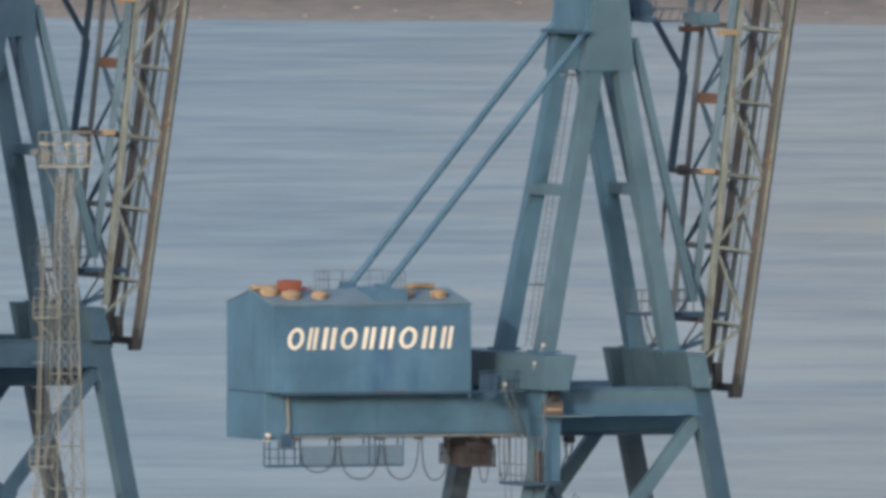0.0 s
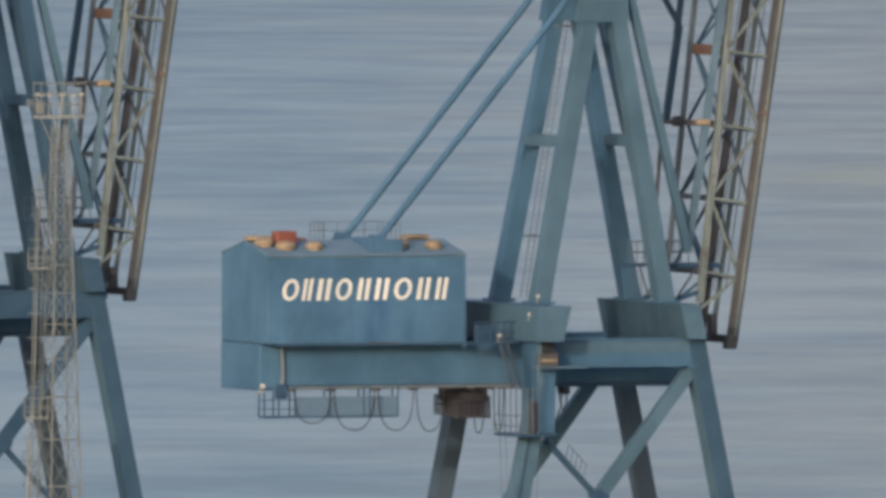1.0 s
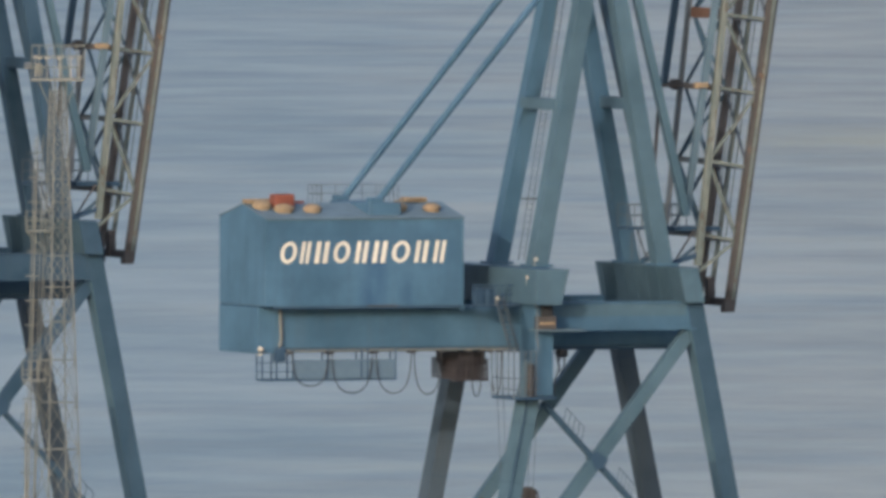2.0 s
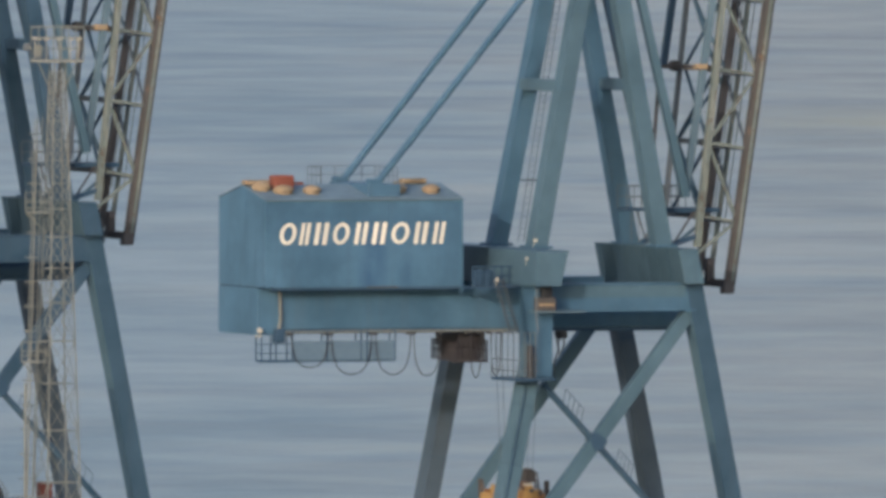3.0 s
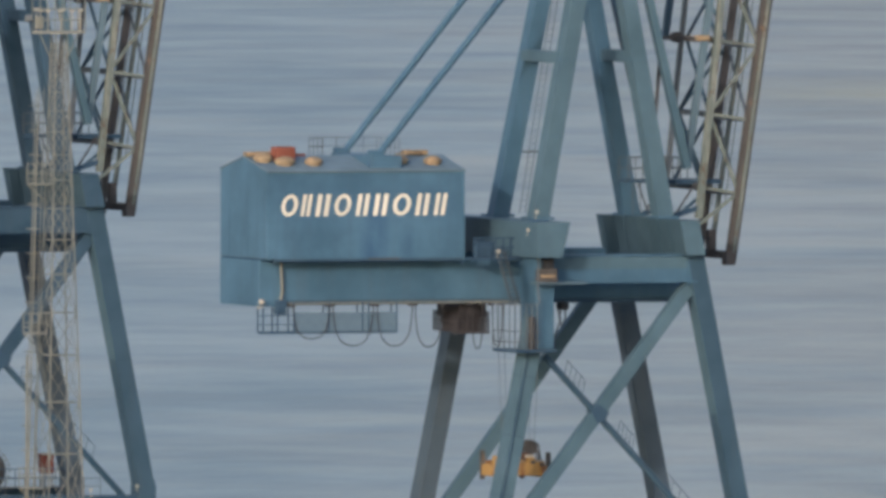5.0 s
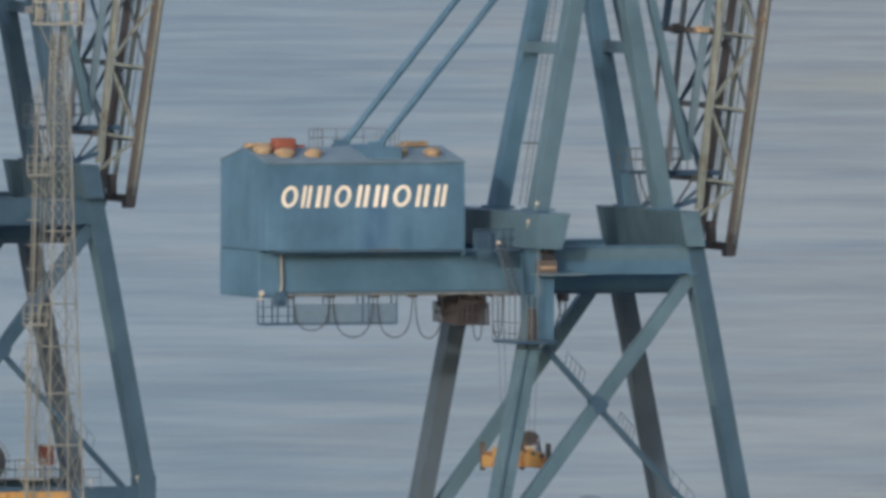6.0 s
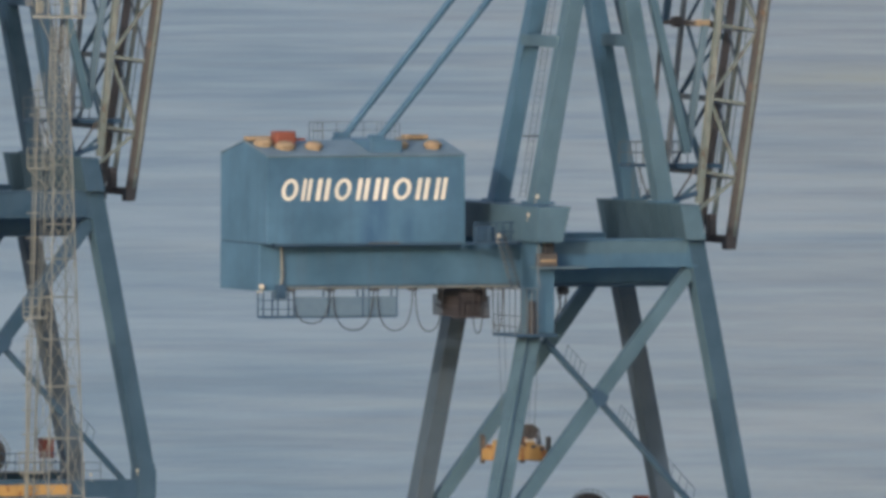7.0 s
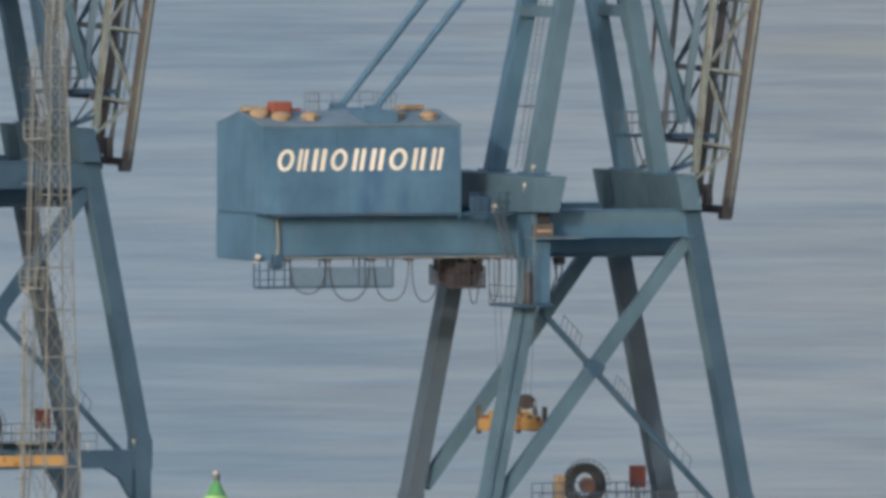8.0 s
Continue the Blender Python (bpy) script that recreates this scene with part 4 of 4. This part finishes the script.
# ---------------------------------------------------------------- spreader
def spreader():
    sp = thing("spreader", CRANE_AT, "orange and yellow spreader hanging on thin ropes below the crane", "spreader")
    u, v = 1.0, 6.2
    bm = B()
    box(bm, u - 1.15, u + 1.25, v - 2.0, v + 2.0, 16.3, 16.55, 0.03)
    box(bm, u - 1.2, u - 0.8, v - 2.2, v + 2.2, 16.1, 16.75, 0.03)
    box(bm, u + 0.9, u + 1.3, v - 2.2, v + 2.2, 16.1, 16.75, 0.03)
    part("frame", bm, YELLOW, sp)
    bm = B()
    box(bm, u - 0.95, u + 1.05, v - 2.1, v - 1.9, 16.2, 16.95, 0.04)
    part("end_plate", bm, YELLOW, sp)
    bm = B()
    box(bm, u - 0.95, u + 1.05, v + 1.9, v + 2.1, 16.2, 16.95, 0.04)
    part("end_plate", bm, YELLOW, sp)
    for a, b, w0, w1, h, mat in ((-1.1, -0.55, -1.9, 0.6, 17.25, YELLOW), (-0.5, 0.05, -1.5, 1.4, 17.05, OCHRE), (0.1, 0.62, -1.7, 1.2, 17.2, YELLOW),
                                 (0.62, 1.1, -1.8, 0.9, 17.02, OCHRE), (-0.85, -0.5, -1.4, -0.4, 17.9, RUST), (0.05, 0.3, -1.6, -0.9, 17.45, BROWN)):
        bm = B()
        box(bm, u + a, u + b, v + w0, v + w1, 16.55, h, 0.06)
        part("housing", bm, mat, sp)
    for a, w, r in ((-0.62, -0.6, 0.3), (0.28, -0.6, 0.42), (0.62, -0.5, 0.44), (0.85, -0.2, 0.36), (0.45, 0.5, 0.4)):
        bm = B()
        lathe(bm, [(0.12, -0.12), (r, -0.11), (r * 0.86, 0), (r, 0.11), (0.12, 0.12)], (u + a, v + w, 17.72), "y", 18)
        part("sheave", bm, RUST, sp)
    bm = B()
    box(bm, u + 0.1, u + 0.32, v - 0.3, v + 0.2, 17.3, 18.55, 0.05)
    box(bm, u - 0.6, u + 1.05, v - 0.95, v - 0.83, 17.4, 17.58)
    for a in (0.12, 0.46, 0.76, 0.98):
        box(bm, u + a, u + a + 0.07, v - 0.86, v - 0.8, 17.0, 17.95)
    part("sheave_frame", bm, DARK_RUST, sp)
    bm = B()
    box(bm, u - 0.02, u + 0.55, v - 1.78, v - 1.7, 17.2, 17.36, 0.03)
    part("plate", bm, LAMP_GREY, sp, "pale plate on the spreader")
    for a, z in ((0.2, 16.85), (0.72, 16.7), (-0.85, 16.8)):
        bm = B()
        box(bm, u + a, u + a + 0.28, v - 2.16, v - 2.09, z, z + 0.2, 0.03)
        part("cover", bm, DARK_RUST, sp)
    for k in range(3):
        bm = B()
        c = 0.5 + k * 0.16
        tube(bm, [(u + c, v - 0.9, 18.1 - k * 0.1), (u + c + 0.28, v - 0.95, 18.15 - k * 0.12), (u + 1.1, v - 1.0, 17.7), (u + 1.2 - k * 0.1, v - 1.1, 16.9)], 0.03, 5)
        part("hose", bm, BLACK, sp)
    for a in (-1.15, 1.2):
        for w in (-2.1, 2.1):
            bm = B()
            box(bm, u + a - 0.09, u + a + 0.16, v + w - 0.12, v + w + 0.12, 15.9, 17.5, 0.03)
            part("flipper", bm, RUST, sp)
    for a in (-1.3, -0.9, 0.9, 1.35):
        bm = B()
        tube(bm, [(u + a * 0.7, v - 0.6, 17.9), (u + a, v - 0.6, 26.0)], 0.018, 4)
        part("rope", bm, GREY, sp)


spreader()


# ---------------------------------------------------------------- lattice lighting mast
def lighting_mast(m):
    mast = thing("lighting_mast", m, "weathered pale galvanised lattice lighting mast with caged ladder", "mast")
    H = 39.3
    turn = radians(24)

    def corner(k, z):
        s = (0.66 + (H - z) * 0.056) / 2
        x, y = ((-1, -1), (1, -1), (1, 1), (-1, 1))[k % 4]
        return Vector((s * (x * math.cos(turn) - y * math.sin(turn)), s * (x * math.sin(turn) + y * math.cos(turn)), z))

    for k in range(4):
        bm = B()
        tube(bm, [corner(k, 0), corner(k, H)], 0.05, 6)
        part("corner_leg", bm, GALV, mast)
    z = 0.0
    while z < H - 0.6:
        h = max(0.9, 4.45 - z * 0.097)
        z2 = min(z + h, H)
        bm = B()
        for k in range(4):
            tube(bm, [corner(k, z2), corner(k + 1, z2)], 0.042, 5)
            tube(bm, [corner(k, z), corner(k + 1, z2)], 0.026, 5)
            tube(bm, [corner(k + 1, z), corner(k, z2)], 0.026, 5)
        part("lattice_bay", bm, GALV, mast)
        z = z2
    # head platform with lamps
    bm = B()
    box(bm, -1.5, 1.5, -1.3, 1.3, 39.3, 39.45)
    head = part("platform", bm, GALV, mast)
    ring = [(-1.5, -1.3, 39.45), (1.5, -1.3, 39.45), (1.5, 1.3, 39.45), (-1.5, 1.3, 39.45), (-1.5, -1.3, 39.45)]
    rail_set(head, GALV, ring, 1.85, 0.42, 0.024, (1.0, 0.66, 0.33))
    for i, (x, y) in enumerate(((-1.05, -1.15), (-0.6, -1.2), (0.1, -1.2), (0.75, -1.2), (1.2, -1.1), (-1.3, 0.8), (0.2, 1.1), (1.2, 0.9))):
        bm = B()
        box(bm, x - 0.15, x + 0.15, y - 0.1, y + 0.1, 40.55, 40.71, 0.04)
        tube(bm, [(x, y, 39.45), (x, y, 40.5)], 0.03, 5)
        part("floodlight", bm, LAMP_GREY, mast, "pale grey floodlight on the mast platform")
    bm = B()
    box(bm, -1.35, -0.85, -1.2, -0.8, 39.6, 40.3, 0.05)
    part("gear_box", bm, GALV, mast)
    bm = B()
    box(bm, -1.95, -1.5, -0.3, 0.2, 39.95, 40.35, 0.08)
    part("lamp_bracket", bm, GREY, mast)
    for s in (-1, 1):
        for y in (-1.0, 1.0):
            bm = B()
            tube(bm, [(s * 0.35, y * 0.35, 37.6), (s * 1.1, y, 39.3)], 0.03, 5)
            part("bracket", bm, GALV, mast)
    # ladder with back guard on the side of one leg
    bm = B()

    def rung_at(z):
        c = corner(3, z) * 0.5 + corner(0, z) * 0.5
        return Vector((c.x - 0.62, c.y - 0.2, z))

    ladder(bm, rung_at(0.2), rung_at(36.2), 0.36, 0.32, (0.9, 0.4, 0), 0.03)
    lad = part("ladder", bm, GALV, mast)
    bm = B()
    for z in np.arange(3.0, 36.0, 1.4):
        c = rung_at(z)
        tube(bm, [c + Vector((-0.62, 0, 0)), c + Vector((0.1, 0.1, 0.0))], 0.04, 5)
    for dx in (-0.3, -0.12):
        tube(bm, [rung_at(1.5) + Vector((dx, -0.2, 0)), rung_at(36) + Vector((dx, -0.2, 0))], 0.03, 5)
    part("back_guard", bm, GALV, lad)
    for z in (30.8, 22.3, 13.5):
        c = rung_at(z)
        bm = B()
        box(bm, c.x - 0.65, c.x + 0.75, c.y - 0.5, c.y + 0.5, z - 0.1, z, 0.01)
        rest = part("rest_platform", bm, GALV, mast)
        rail_set(rest, GALV, [(c.x + 0.7, c.y - 0.5, z), (c.x - 0.65, c.y - 0.5, z), (c.x - 0.65, c.y + 0.5, z)], 1.1, 0.5, 0.035)
        bm = B()
        tube(bm, [(c.x - 0.6, c.y, z - 0.1), (c.x + 0.5, c.y, z - 1.2)], 0.04, 5)
        part("brace", bm, GALV, rest)
    bm = B()
    box(bm, -1.7, 1.7, -1.7, 1.7, 0, 0.25, 0.04)
    part("base", bm, CONCRETE, mast)


lighting_mast(pose(-21.5, 2262, 0))


def lamp_post(m):
    """A slim pale post on the quay beside the mast."""
    post = thing("lamp_post", m, "slim pale steel post on the quay", "post")
    bm = B()
    lathe(bm, [(0.14, 0), (0.12, 1.0), (0.10, 12.0), (0.07, 21.0), (0.02, 21.05)], (0, 0, 0), "z", 10)
    part("pole", bm, GALV, post)
    bm = B()
    box(bm, -0.4, 0.4, -0.4, 0.4, 0, 0.12, 0.02)
    part("base_plate", bm, GREY, post)


lamp_post(pose(-23.3, 2262, 0))


# ---------------------------------------------------------------- green beacon
def beacon(m, tip):
    """A green navigation tower; only its cap and lantern stand high."""
    b = thing("navigation_beacon", m, "green navigation beacon with a small white lantern on top", "beacon")
    bm = B()
    lathe(bm, [(1.1, 0), (1.0, tip - 4.0), (0.95, tip - 2.9), (0.64, tip - 1.5), (0.40, tip - 1.05), (0.27, tip - 0.78), (0.2, tip - 0.62)], (0, 0, 0), "z", 18)
    part("tower", bm, GREEN, b)
    bm = B()
    lathe(bm, [(0.05, tip - 0.65), (0.2, tip - 0.6), (0.24, tip - 0.35), (0.2, tip - 0.2)], (0, 0, 0), "z", 14)
    part("lantern", bm, GREY, b)
    bm = B()
    lathe(bm, [(0.2, tip - 0.21), (0.17, tip - 0.08), (0.04, tip)], (0, 0, 0), "z", 14)
    part("lantern_cap", bm, LAMP_GREY, b)
    bm = B()
    lathe(bm, [(0.62, tip - 1.62), (0.71, tip - 1.62), (0.66, tip - 1.42), (0.6, tip - 1.42)], (0, 0, 0), "z", 18)
    part("band", bm, LIME, b)


beacon(pose(-12.24, 2245, 0), 12.5)
